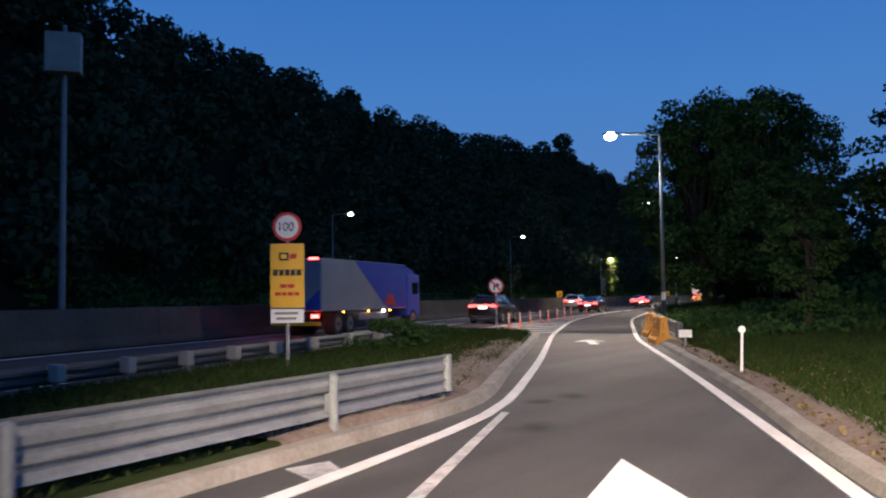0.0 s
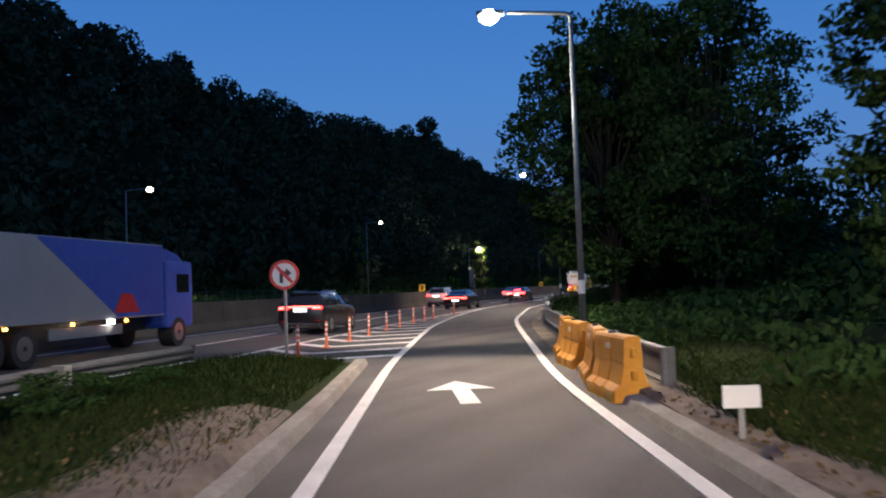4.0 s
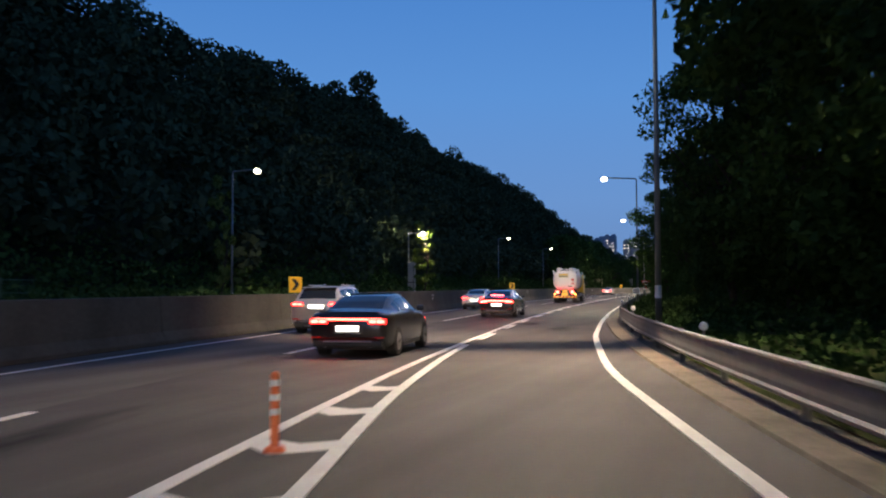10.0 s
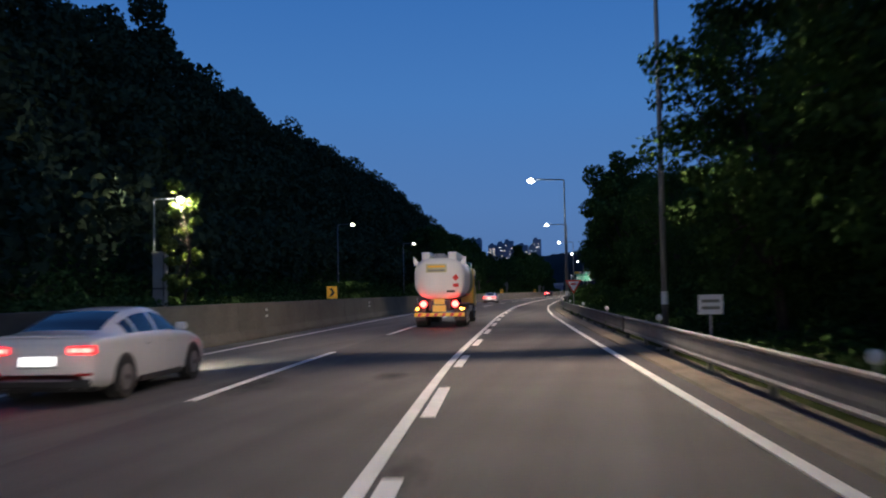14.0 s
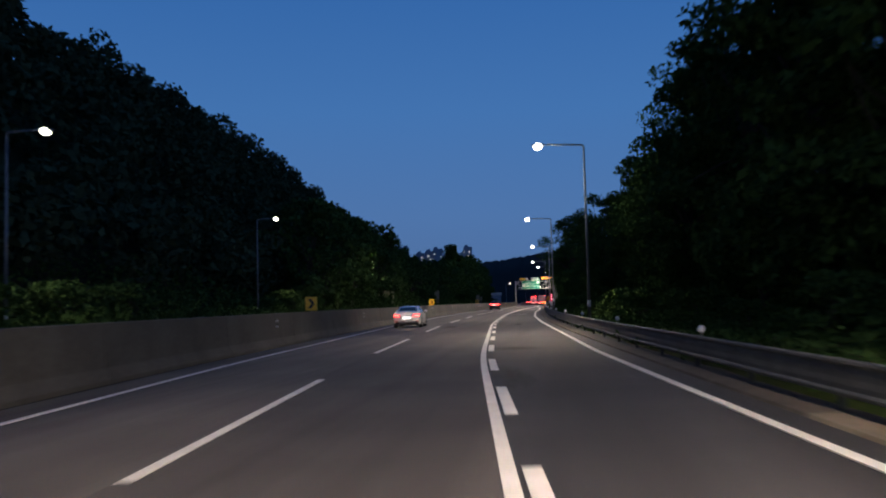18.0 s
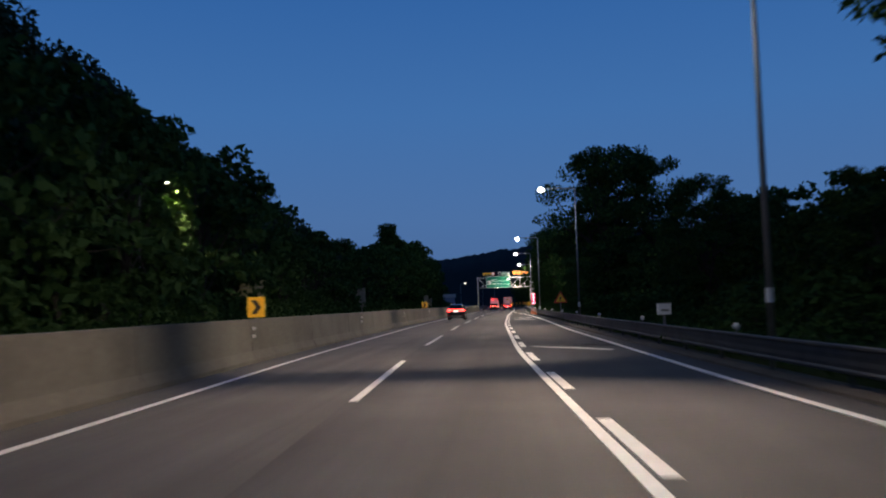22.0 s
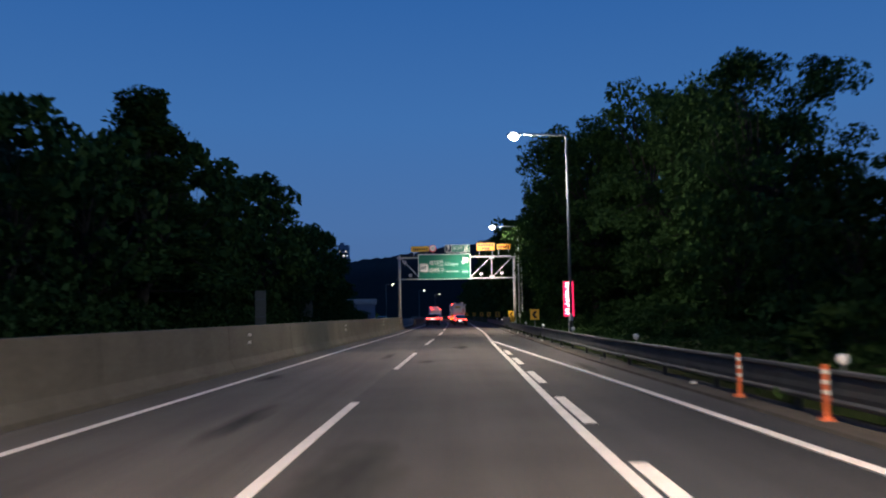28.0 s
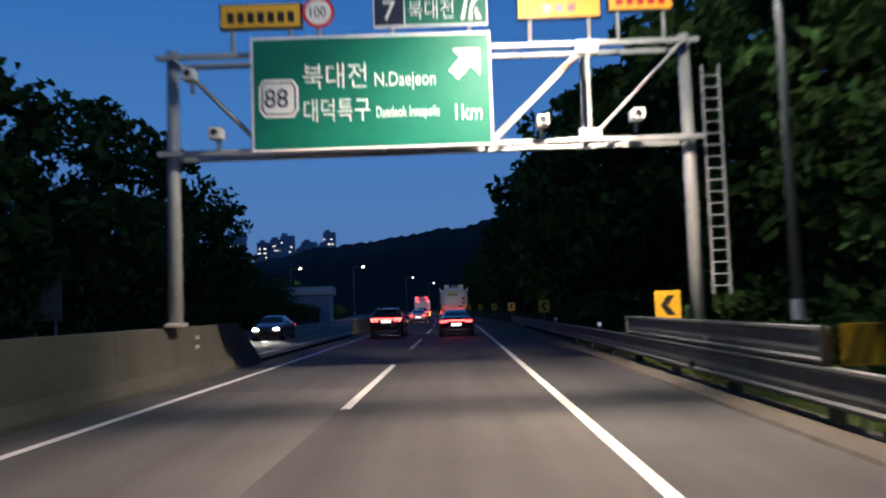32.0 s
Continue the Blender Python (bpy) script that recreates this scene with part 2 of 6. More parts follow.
# Far wall tone raised and blued; distance haze is put into it
city_wall = material("hazed_far_wall", (0.20, 0.23, 0.30), 0.9, second=(0.28, 0.31, 0.38), scale=0.05)
city_lit = material("lit_far_window", (1.0, 0.86, 0.7), 0.4, emit=1.5)
city_cool = material("lit_far_cool_window", (0.9, 0.95, 1.0), 0.4, emit=1.2)
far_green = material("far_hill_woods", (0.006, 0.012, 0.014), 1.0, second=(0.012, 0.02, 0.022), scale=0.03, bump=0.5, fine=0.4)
ball_white = material("white_reflector", (0.85, 0.85, 0.85), 0.25)

stain_shade_mat = bpy.data.materials.new("soft_stain_and_shade")
stain_shade_mat.use_nodes = True
sn, sl = stain_shade_mat.node_tree.nodes, stain_shade_mat.node_tree.links
sb = sn["Principled BSDF"]
sb.inputs["Base Color"].default_value, sb.inputs["Roughness"].default_value = (0.018, 0.017, 0.016, 1), 0.7
s_tc, s_len, s_noise = sn.new("ShaderNodeTexCoord"), sn.new("ShaderNodeVectorMath"), sn.new("ShaderNodeTexNoise")
s_len.operation = "LENGTH"
s_noise.inputs["Scale"].default_value, s_noise.inputs["Detail"].default_value = 2.2, 5
s_sum, s_rng = sn.new("ShaderNodeMath"), sn.new("ShaderNodeMapRange")
s_sum.operation = "SUBTRACT"
sl.new(s_tc.outputs["Object"], s_len.inputs[0])
s_info, s_add = sn.new("ShaderNodeObjectInfo"), sn.new("ShaderNodeVectorMath")
s_shift = sn.new("ShaderNodeMath")
s_shift.operation, s_shift.inputs[1].default_value = "MULTIPLY", 40.0
sl.new(s_info.outputs["Random"], s_shift.inputs[0])
sl.new(s_tc.outputs["Object"], s_add.inputs[0])
sl.new(s_shift.outputs[0], s_add.inputs[1])
sl.new(s_add.outputs[0], s_noise.inputs["Vector"])
sl.new(s_noise.outputs["Fac"], s_sum.inputs[0])
sl.new(s_len.outputs["Value"], s_sum.inputs[1])
sl.new(s_sum.outputs[0], s_rng.inputs[0])
s_rng.inputs[1].default_value, s_rng.inputs[2].default_value, s_rng.inputs[3].default_value, s_rng.inputs[4].default_value = -0.42, 0.5, 0.0, 0.6
sl.new(s_rng.outputs[0], sb.inputs["Alpha"])

# ---- building helpers ----


def mesh_of(bm, mats, smooth=False):
    me = bpy.data.meshes.new("mesh")
    bm.to_mesh(me)
    bm.free()
    for m in (mats if isinstance(mats, (list, tuple)) else [mats]):
        me.materials.append(m)
    if smooth:
        for p in me.polygons:
            p.use_smooth = True
    return me


def part(name, bm, mats, parent=None, label="", at=None, smooth=False):
    """One mesh object under a thing or a part (or top-level, with no parent)."""
    ob = new(name, bm if isinstance(bm, bpy.types.Mesh) else mesh_of(bm, mats, smooth))
    if at is not None:
        ob.matrix_basis = at
    if parent:
        ob.parent = parent
    if label:
        tagged(ob, label)
    return ob


def thing(name, label, category, m=None, group="", kind=""):
    ob = new(name)
    if m is not None:
        ob.matrix_basis = m
    return tagged(ob, label, category, group, kind)


def box(x, y, z, sx, sy, sz, bevel=0.0, bm=None, rot=None):
    """A box centred at x, y and standing on z."""
    bm = bm or bmesh.new()
    m = Matrix.Translation((x, y, z + sz / 2)) @ (rot or Matrix()) @ Matrix.Diagonal((sx, sy, sz, 1))
    made = bmesh.ops.create_cube(bm, size=1, matrix=m)["verts"]
    if bevel:
        bmesh.ops.bevel(bm, geom=list({e for v in made for e in v.link_edges}), offset=bevel, segments=2, affect="EDGES", profile=0.6)
    return bm


def tube(a, b, r0, r1, seg=12, bm=None):
    """A tapered rod from a to b."""
    bm = bm or bmesh.new()
    a, b = Vector(a), Vector(b)
    d = b - a
    m = Matrix.Translation((a + b) / 2) @ d.to_track_quat("Z", "Y").to_matrix().to_4x4()
    bmesh.ops.create_cone(bm, cap_ends=True, segments=seg, radius1=r0, radius2=r1, depth=d.length, matrix=m)
    return bm


def disc(x, y, z, r, depth, seg=28, bm=None):
    """An upright round plate that faces -y."""
    bm = bm or bmesh.new()
    m = Matrix.Translation((x, y, z)) @ Matrix.Rotation(radians(90), 4, "X")
    bmesh.ops.create_cone(bm, cap_ends=True, segments=seg, radius1=r, radius2=r, depth=depth, matrix=m)
    return bm


def plate(points, y, depth, bm=None):
    """An upright flat plate facing -y with the outline given in x, z."""
    bm = bm or bmesh.new()
    front = [bm.verts.new((px, y, pz)) for px, pz in points]
    rear = [bm.verts.new((px, y + depth, pz)) for px, pz in points]
    bm.faces.new(front)
    bm.faces.new(rear[::-1])
    n = len(points)
    for i in range(n):
        bm.faces.new((front[i], rear[i], rear[(i + 1) % n], front[(i + 1) % n]))
    bmesh.ops.recalc_face_normals(bm, faces=bm.faces)
    return bm


def flat(points, z, bm=None, thick=0.006):
    """A thin slab on the ground with the outline given in x, y."""
    bm = bm or bmesh.new()
    top = [bm.verts.new((px, py, z + thick)) for px, py in points]
    low = [bm.verts.new((px, py, z)) for px, py in points]
    bm.faces.new(top)
    n = len(points)
    for i in range(n):
        bm.faces.new((top[i], low[i], low[(i + 1) % n], top[(i + 1) % n]))
    bmesh.ops.recalc_face_normals(bm, faces=bm.faces)
    return bm


def lettering(text, size, m, mat, parent, name="lettering", wide=1.0):
    """Words in the built-in font as a mesh, facing -y, starting at the pose m."""
    cu = bpy.data.curves.new("words", "FONT")
    cu.body, cu.size, cu.extrude = text, size, 0.004
    ob = bpy.data.objects.new("words", cu)
    scene.collection.objects.link(ob)
    bpy.context.view_layer.update()
    me = bpy.data.meshes.new_from_object(ob.evaluated_get(bpy.context.evaluated_depsgraph_get()))
    bpy.data.objects.remove(ob)
    me.materials.clear()
    me.materials.append(mat)
    made = new(name, me)
    made.matrix_basis = m @ Matrix.Rotation(radians(90), 4, "X") @ Matrix.Diagonal((wide, 1, 1, 1))
    made.parent = parent
    return made


# ---- plan of the road: x as a function of y ----
GRID = np.arange(-90, 780.01, 0.5)


def curve_x(*pairs, soft=41):
    ys, xs = zip(*pairs)
    first, last = (xs[1] - xs[0]) / (ys[1] - ys[0]), (xs[-1] - xs[-2]) / (ys[-1] - ys[-2])
    v = np.interp(GRID, ys, xs)
    v = np.where(GRID < ys[0], xs[0] + (GRID - ys[0]) * first, v)
    v = np.where(GRID > ys[-1], xs[-1] + (GRID - ys[-1]) * last, v)
    k = np.hanning(soft)
    pad = soft // 2
    ext = np.concatenate((2 * v[0] - v[pad:0:-1], v, 2 * v[-1] - v[-2:-pad - 2:-1]))
    return np.convolve(ext, k / k.sum(), "valid")


def at_y(curve, y):
    return float(np.interp(y, GRID, curve))


MERGE = curve_x((0, -12.20), (25, -20.33), (40, -25.04), (51.6, -28.44), (65, -31.95), (83, -36.83), (103, -41.67), (126.6, -46.16), (152, -50.09), (188, -54.53), (223, -58.17), (260, -60.71), (300, -62.30), (338, -62.80), (391, -62.48), (425, -61.81), (453, -61.08), (483, -60.73), (520, -60.40), (560, -60.60), (600, -61.60), (650, -64.00), (700, -68.00), (770, -77.00))
RAMP_L = curve_x((20, -13.00), (30, -14.40), (37.2, -15.41), (42.5, -16.47), (50.8, -20.26), (63.4, -26.32), (72.6, -30.33), (79.3, -33.20), (88.7, -36.62), (99, -39.99), (106, -41.87), (112, -43.24), soft=15)
RIGHT = curve_x((20, -3.00), (32, -8.13), (39.4, -11.42), (49, -15.90), (55, -18.82), (61, -21.75), (71.5, -26.09), (78, -28.78), (85.6, -31.77), (94.4, -34.63), (104, -37.72), (115, -40.20), (127, -42.31), (140.5, -44.43), (167, -48.12), (189, -51.07), (207, -53.10), (225, -54.78), (263, -57.20), (287, -58.35), (320, -59.11), (357, -59.27), (374, -59.56), (397, -60.25), (410, -60.76), (424, -61.34), (434, -61.74), soft=21)
KERB_L = curve_x((0, -12.7), (24, -14.6), (32, -15.6), (36.9, -16.22), (43.1, -17.1), (48.7, -19.88), (56.8, -23.7), (63, -26.75), soft=11)
KERB_R = curve_x((20, -1.7), (32, -7.5), (41, -12.0), (45.5, -13.85), (49.2, -15.6), (56.8, -19.2), (60, -20.75), (62.1, -21.5), (70, -24.6), (78, -27.7), (90, -31.8), soft=11)
RAIL_R = curve_x((58, -19.2), (66, -22.7), (72, -25.2), (79, -28.0), (95, -33.4), (105, -36.3), (115, -38.9), (127, -41.5), (143, -43.7), (167, -46.9), (190, -49.9), (205, -51.7), (225, -53.4), (245, -54.9), (264, -56.0), (290, -57.0), (320, -57.8), (357, -58.3), (409, -58.9), (440, -58.6), (475, -57.9), (520, -57.4), (560, -57.6), (600, -58.6), (650, -61), (700, -65), (770, -74), soft=21)
KERB_L_RAIL = curve_x((8, -13.9), (24, -15.35), (36.7, -16.6), (38.8, -16.88), (42.2, -17.3), (43.2, -17.43), soft=7)
RAIL_2 = curve_x((10, -15.8), (33, -22.0), (40.3, -24.1), (45.3, -25.4), (51.6, -27.4), (58, -29.6), (63, -30.9), soft=9)


def heading(curve, y):
    return math.atan2(-(at_y(curve, y + 1) - at_y(curve, y - 1)), 2.0)


def beside(curve, y, off):
    """The place off metres to the right of the curve at y, and the heading there in degrees."""
    a = heading(curve, y)
    return at_y(curve, y) + off * math.cos(a), y + off * math.sin(a), math.degrees(a)


def ribbon(curve, y0, y1, section, step=2.0, closed=False, z_of=None, bm=None):
    """Sweeps a section of (offset, height) along the curve."""
    bm = bm or bmesh.new()
    rows, n = [], max(2, int(round((y1 - y0) / step)) + 1)
    for y in np.linspace(y0, y1, n):
        a = heading(curve, y)
        rows.append([bm.verts.new((at_y(curve, y) + o * math.cos(a), y + o * math.sin(a), h + (z_of(y, o) if z_of else 0))) for o, h in section])
    for r, s in zip(rows, rows[1:]):
        for i in range(len(section) - (0 if closed else 1)):
            j = (i + 1) % len(section)
            bm.faces.new((r[i], r[j], s[j], s[i]))
    if closed:
        bm.faces.new(rows[0][::-1])
        bm.faces.new(rows[-1])
    bmesh.ops.recalc_face_normals(bm, faces=bm.faces)
    return bm


def structure(name, bm, mats, label, category, smooth=False):
    return tagged(part(name, bm, mats, smooth=smooth), label, category, kind="structure")


# ---- ground and carriageways ----
bm = bmesh.new()
bmesh.ops.create_grid(bm, x_segments=8, y_segments=8, size=3500, matrix=Matrix.Translation((0, 400, -0.25)))
structure("ground", bm, forest_floor, "dark open ground reaching to the horizon", "ground")


def sheet(left, right, y0, y1, z, step=3.0):
    bm = bmesh.new()
    prev = None
    for y in np.arange(y0, y1 + 0.01, step):
        row = [bm.verts.new((fx(y), y, z)) for fx in (left, right)]
        if prev:
            bm.faces.new((prev[0], prev[1], row[1], row[0]))
        prev = row
    return bm


def off_x(curve, off):
    return lambda y: beside(curve, y, off)[0]


structure("road", sheet(off_x(MERGE, -8.3), lambda y: max(at_y(RAIL_R, y) + 0.5, at_y(KERB_R, y) + 0.1) if y < 90 else at_y(RAIL_R, y) + 0.5, -84, 171, 0.0), asphalt, "dark worn asphalt carriageway with a merging ramp", "road")
structure("road", sheet(off_x(MERGE, -8.3), off_x(MERGE, 0.06), 171, 771, 0.0), asphalt, "dark worn asphalt of the two main lanes", "road")
structure("merge_lane", sheet(off_x(MERGE, 0.06), lambda y: at_y(RAIL_R, y) + 0.5, 171, 771, 0.0), asphalt_dimmed, "smooth asphalt of the merging lane and shoulder, toned darker for weak light", "road")
structure("road_opposite", sheet(off_x(MERGE, -21.6), off_x(MERGE, -8.9), -84, 771, 0.0), asphalt_old, "grey asphalt of the opposite carriageway beyond the median barrier", "road")
structure("road_overlay", ribbon(MERGE, 60, 470, [(-8.2, 0.004), (-3.7, 0.004)], 3.0), asphalt_old, "lighter grey asphalt of the inner lane", "road")


def stain(x, y, long, wide, turn):
    """A soft-edged dark blotch lying on the asphalt."""
    bm = bmesh.new()
    bmesh.ops.create_circle(bm, cap_ends=True, segments=28, radius=1.0)
    ob = part("road_stain", bm, stain_shade_mat, at=pose(x, y, 0.007, 0, 0, turn) @ Matrix.Diagonal((wide, long, 1, 1)))
    tagged(ob, "dark irregular blotch among the asphalt's stains and painted shade", "stain", kind="structure")


rng = np.random.default_rng(77)
# Blotches at y 440.5 and 449 paint tree shade lying on the shoulder
for x, y, long, wide, turn in ((-16.5, 43.7, 0.5, 0.3, 20), (-16.4, 44.6, 0.6, 0.35, 30), (-15.4, 41.4, 0.6, 0.4, 10), (-65.0, 448.6, 2.6, 0.35, 4), (-59.0, 440.5, 5.5, 1.0, 0), (-59.4, 449, 2.5, 0.9, 20), (-62.8, 446.6, 1.2, 1.4, 0), (-42.5, 120, 2.5, 0.8, 12), (-59.6, 303, 2.0, 1.2, 0), (-57.5, 227.5, 1.5, 1.4, 0)):
    stain(x, y, long, wide, turn)
for _ in range(26):
    y = rng.uniform(66, 470)
    x, yy, a = beside(MERGE, y, rng.uniform(-7, 2.6))
    stain(x, yy, rng.uniform(0.8, 4.0), rng.uniform(0.2, 0.7), a)


def line(name, curve, y0, y1, off, width, mat=None, label="solid white painted lane line", high=0.012):
    return structure(name, ribbon(curve, y0, y1, [(off - width / 2, 0.0), (off - width / 2, high), (off + width / 2, high), (off + width / 2, 0.0)], 1.5), mat or road_white, label, "road marking")


line("line_merge", MERGE, 64, 700, 0.0, 0.16, label="solid white line between the outer lane and the merging lane")
line("line_inner", MERGE, -80, 700, -7.2, 0.15, label="solid white line along the median barrier")
line("line_ramp_left", RAMP_L, 36, 110, 0.0, 0.17, label="solid white line on the inner side of the ramp", high=0.017)
line("line_right", RIGHT, -20, 433, 0.0, 0.17, label="solid white line along the outer shoulder", high=0.017)
line("line_outer", MERGE, -80, 64, -0.55, 0.15, label="solid white edge line of the main carriageway")
line("line_opposite", MERGE, -80, 700, -9.7, 0.15, mat=worn_white, label="faded white line of the opposite carriageway")
line("line_opposite", MERGE, -80, 700, -20.4, 0.15, mat=worn_white, label="faded white line of the opposite carriageway")


def dashes(name, curve, start, count, period, length, off, width, mat, label):
    root = thing(name, label, "road marking", kind="structure")
    for k in range(count):
        y = start + k * period
        part("dash", ribbon(curve, y, y + length, [(off - width / 2, 0.0), (off - width / 2, 0.012), (off + width / 2, 0.012), (off + width / 2, 0.0)], 2.0), mat, root)
    return root


dashes("dashed_line", MERGE, 266.2 - 18 * 20, 52, 20.0, 10.6, -3.6, 0.15, road_white, "dashed white line between the two lanes")
dashes("dashed_line", MERGE, 267.3 - 17 * 20, 50, 20.0, 9.0, -15.0, 0.15, worn_white, "dashed white line of the opposite lanes")
root = thing("dashed_line", "short white dashes along the merging lane", "road marking", kind="structure")
STARTS = np.interp(range(-3, 40), (-3, -2, -1, 0, 1, 2, 4, 8, 10, 15, 16, 18, 19, 22, 23, 25, 27, 28, 30, 31, 32, 33, 38, 39), (112.3, 119.0, 124.8, 131.2, 137.3, 144.3, 158.8, 187.6, 202.6, 241.5, 249.3, 264.0, 271.3, 295.3, 302.8, 317.5, 332.0, 338.6, 350.9, 357.5, 364.4, 371.7, 407.7, 414.0))
for y in STARTS:
    part("dash", ribbon(MERGE, y, y + (3.4 if y < 160 else 3.95), [(0.14, 0.0), (0.14, 0.012), (0.33, 0.012), (0.33, 0.0)], 2.0), road_white, root)
structure("stripe_marking", flat([(-14.5, 37.6), (-14.35, 37.6), (-16.3, 42.4), (-16.42, 42.4)], 0.004), worn_white, "faded second line where the ramp narrows", "road marking")
structure("stripe_marking", flat([(-16.2, 38.0), (-15.5, 37.7), (-15.5, 38.1), (-16.1, 38.5)], 0.004), worn_white, "worn white cross stripe beside the kerb", "road marking")

# gore: chevrons between the ramp and the carriageway
chevrons = thing("chevron_marking", "white chevron stripes on the gore between ramp and carriageway", "road marking", kind="structure")
BOLLARD_Y = [65.3, 68.0, 70.8, 73.7, 76.9, 79.7, 82.8, 85.6, 88.2, 94.8]
for k in range(18):
    y = 63.2 + 2.42 * k
    merge, ramp_x = at_y(MERGE, y), at_y(RAMP_L, y)
    if ramp_x - merge < 0.62:
        break
    apex = merge + 0.38 * (ramp_x - merge)
    tip = y + 0.85 * (apex - merge)
    left = at_y(MERGE, tip)
    end_y = y
    for _ in range(12):
        end_y = y + 1.02 * max(at_y(RAMP_L, end_y) - apex, 0)
    end_x = at_y(RAMP_L, end_y)
    part("stripe", flat([(left, tip), (apex, y), (apex, y + 0.6), (at_y(MERGE, tip + 0.42), tip + 0.42)], 0.004), road_white, chevrons)
    part("stripe", flat([(apex, y), (end_x, end_y), (at_y(RAMP_L, end_y + 0.48), end_y + 0.48), (apex, y + 0.6)], 0.004), road_white, chevrons)


def lane_arrow(x, y, turn, size, neck=1.4, half=0.45):
    shape = [(-0.12, 0), (0.12, 0), (0.12, neck), (half, neck), (0, 2.4), (-half, neck), (-0.12, neck)]
    m = Matrix.Translation((x, y, 0)) @ Matrix.Rotation(radians(turn), 4, "Z")
    ob = part("arrow_marking", flat([(px * size, py * size) for px, py in shape], 0.004), road_white, at=m)
    return tagged(ob, "white arrow painted on the ramp lane", "road marking", kind="structure")


lane_arrow(-12.44, 37.6, 27, 1.15, 0.9, 0.36)
lane_arrow(-22.0, 57.9, 29, 1.2)
tri = thing("yield_marking", "white triangle outline painted on the merging lane", "road marking", kind="structure")
OUTER, INNER = ((-61.86, 365.28), (-59.89, 364.94), (-60.79, 359.87)), ((-61.36, 364.3), (-60.41, 364.1), (-60.86, 361.75))
for k in range(3):
    part("stripe", flat([OUTER[k], OUTER[(k + 1) % 3], INNER[(k + 1) % 3], INNER[k]], 0.004), worn_white, tri)
for outline in (((-61.86, 303.33), (-60.95, 302.35), (-60.26, 301.91), (-59.16, 299.94), (-59.36, 299.45), (-60.48, 301.14), (-61.18, 301.82)), ((-62.04, 355.96), (-61.73, 355.62), (-60.72, 354.22), (-59.9, 352.9), (-60.2, 352.3), (-61.04, 353.56), (-61.53, 354.11), (-61.83, 355.1))):
    structure("stripe_marking", flat(outline, 0.004), worn_white, "worn white stripe across the merging lane", "road marking")

# kerbs and verges
structure("kerb_inner", ribbon(KERB_L, 0, 63.3, [(-0.22, 0.0), (-0.20, 0.13), (0.0, 0.13), (0.06, 0.0)], 1.0, closed=True), kerb_mat, "worn concrete kerb along the grass island", "kerb")
structure("kerb_outer", ribbon(KERB_R, -20, 60, [(-0.05, 0.0), (0.0, 0.1), (0.20, 0.13), (0.24, 0.0)], 1.0, closed=True), kerb_mat, "worn concrete kerb along the ramp's outer side", "kerb")
GUTTER = [(-0.65, 0.004), (-0.62, 0.05), (-0.18, 0.06), (-0.15, 0.004)]
structure("gutter", ribbon(RAIL_R, 60, 210, GUTTER, 3.0), gutter_mat, "low concrete gutter edge beneath the guardrail", "kerb")
structure("gutter", ribbon(RAIL_R, 210, 560, GUTTER, 3.0), gutter_shaded, "low gutter edge beneath the guardrail, shade put into its tone", "kerb")


def lump(y, o):
    return 0.10 * noise.noise(Vector((y * 0.35, o * 0.8, 3.1)))


bm = bmesh.new()
prev = None
for y in np.arange(-20, 62.7, 1.5):
    a, b = at_y(RAIL_2, y) + 0.15, at_y(KERB_L, y) - 0.20
    row = [bm.verts.new((a + (b - a) * s, y, 0.11 + (0.10 + lump(y, s * 6)) * math.sin(math.pi * s))) for s in np.linspace(0, 1, 9)]
    if prev:
        for i in range(8):
            bm.faces.new((prev[i], prev[i + 1], row[i + 1], row[i]))
    prev = row
structure("grass_island", bm, [grass_mat], "grass island between the ramp and the main carriageway", "grass", True)
structure("bare_soil", ribbon(KERB_L, 38.5, 43.5, [(-1.0, 0.10), (-0.6, 0.22), (-0.3, 0.18), (-0.17, 0.06)], 0.5, z_of=lump), soil, "bare dry soil beside the kerb", "soil")
structure("bare_soil", ribbon(KERB_R, 26, 60, [(0.17, 0.05), (0.2, 0.13), (0.5, 0.19), (0.8, 0.17), (1.1, 0.06)], 0.5, z_of=lump), soil, "bare brown soil beside the outer kerb", "soil")
structure("bare_soil", ribbon(KERB_L, 43.5, 56, [(-2.1, 0.10), (-1.5, 0.20), (-0.8, 0.26), (-0.3, 0.18), (-0.17, 0.06)], 0.5, z_of=lump), soil, "bare dry soil beside the kerb", "soil")


def rise(y, o):
    return lump(y, o) * (1 + o * 0.06)


structure("verge_right", ribbon(RAIL_R, 58, 770, [(0.28, 0.0), (0.8, 0.22), (3, 0.36), (7, 0.7), (14, 1.6), (40, 3.5), (120, 5)], 2.5, z_of=rise), grass_mat, "rough grass verge behind the guardrail", "grass", True)
structure("verge_ramp", ribbon(KERB_R, -60, 58.2, [(0.2, 0.09), (1.2, 0.16), (3, 0.25), (7, 0.5), (14, 1.2), (40, 2.5), (120, 4)], 2.0, z_of=rise), grass_mat, "rough grass verge beside the ramp", "grass", True)

# ---- median barrier ----
F_SHAPE = [(-0.32, 0.0), (-0.32, 0.10), (-0.17, 0.36), (-0.09, 1.34), (-0.07, 1.36), (0.07, 1.36), (0.09, 1.34), (0.17, 0.36), (0.32, 0.10), (0.32, 0.0)]
barrier = thing("wall_median", "dark-toned grey concrete median barrier along the inner lane", "barrier", kind="structure")
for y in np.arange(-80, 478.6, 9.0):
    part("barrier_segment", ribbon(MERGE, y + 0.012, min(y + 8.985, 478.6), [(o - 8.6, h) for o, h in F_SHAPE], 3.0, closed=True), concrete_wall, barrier)

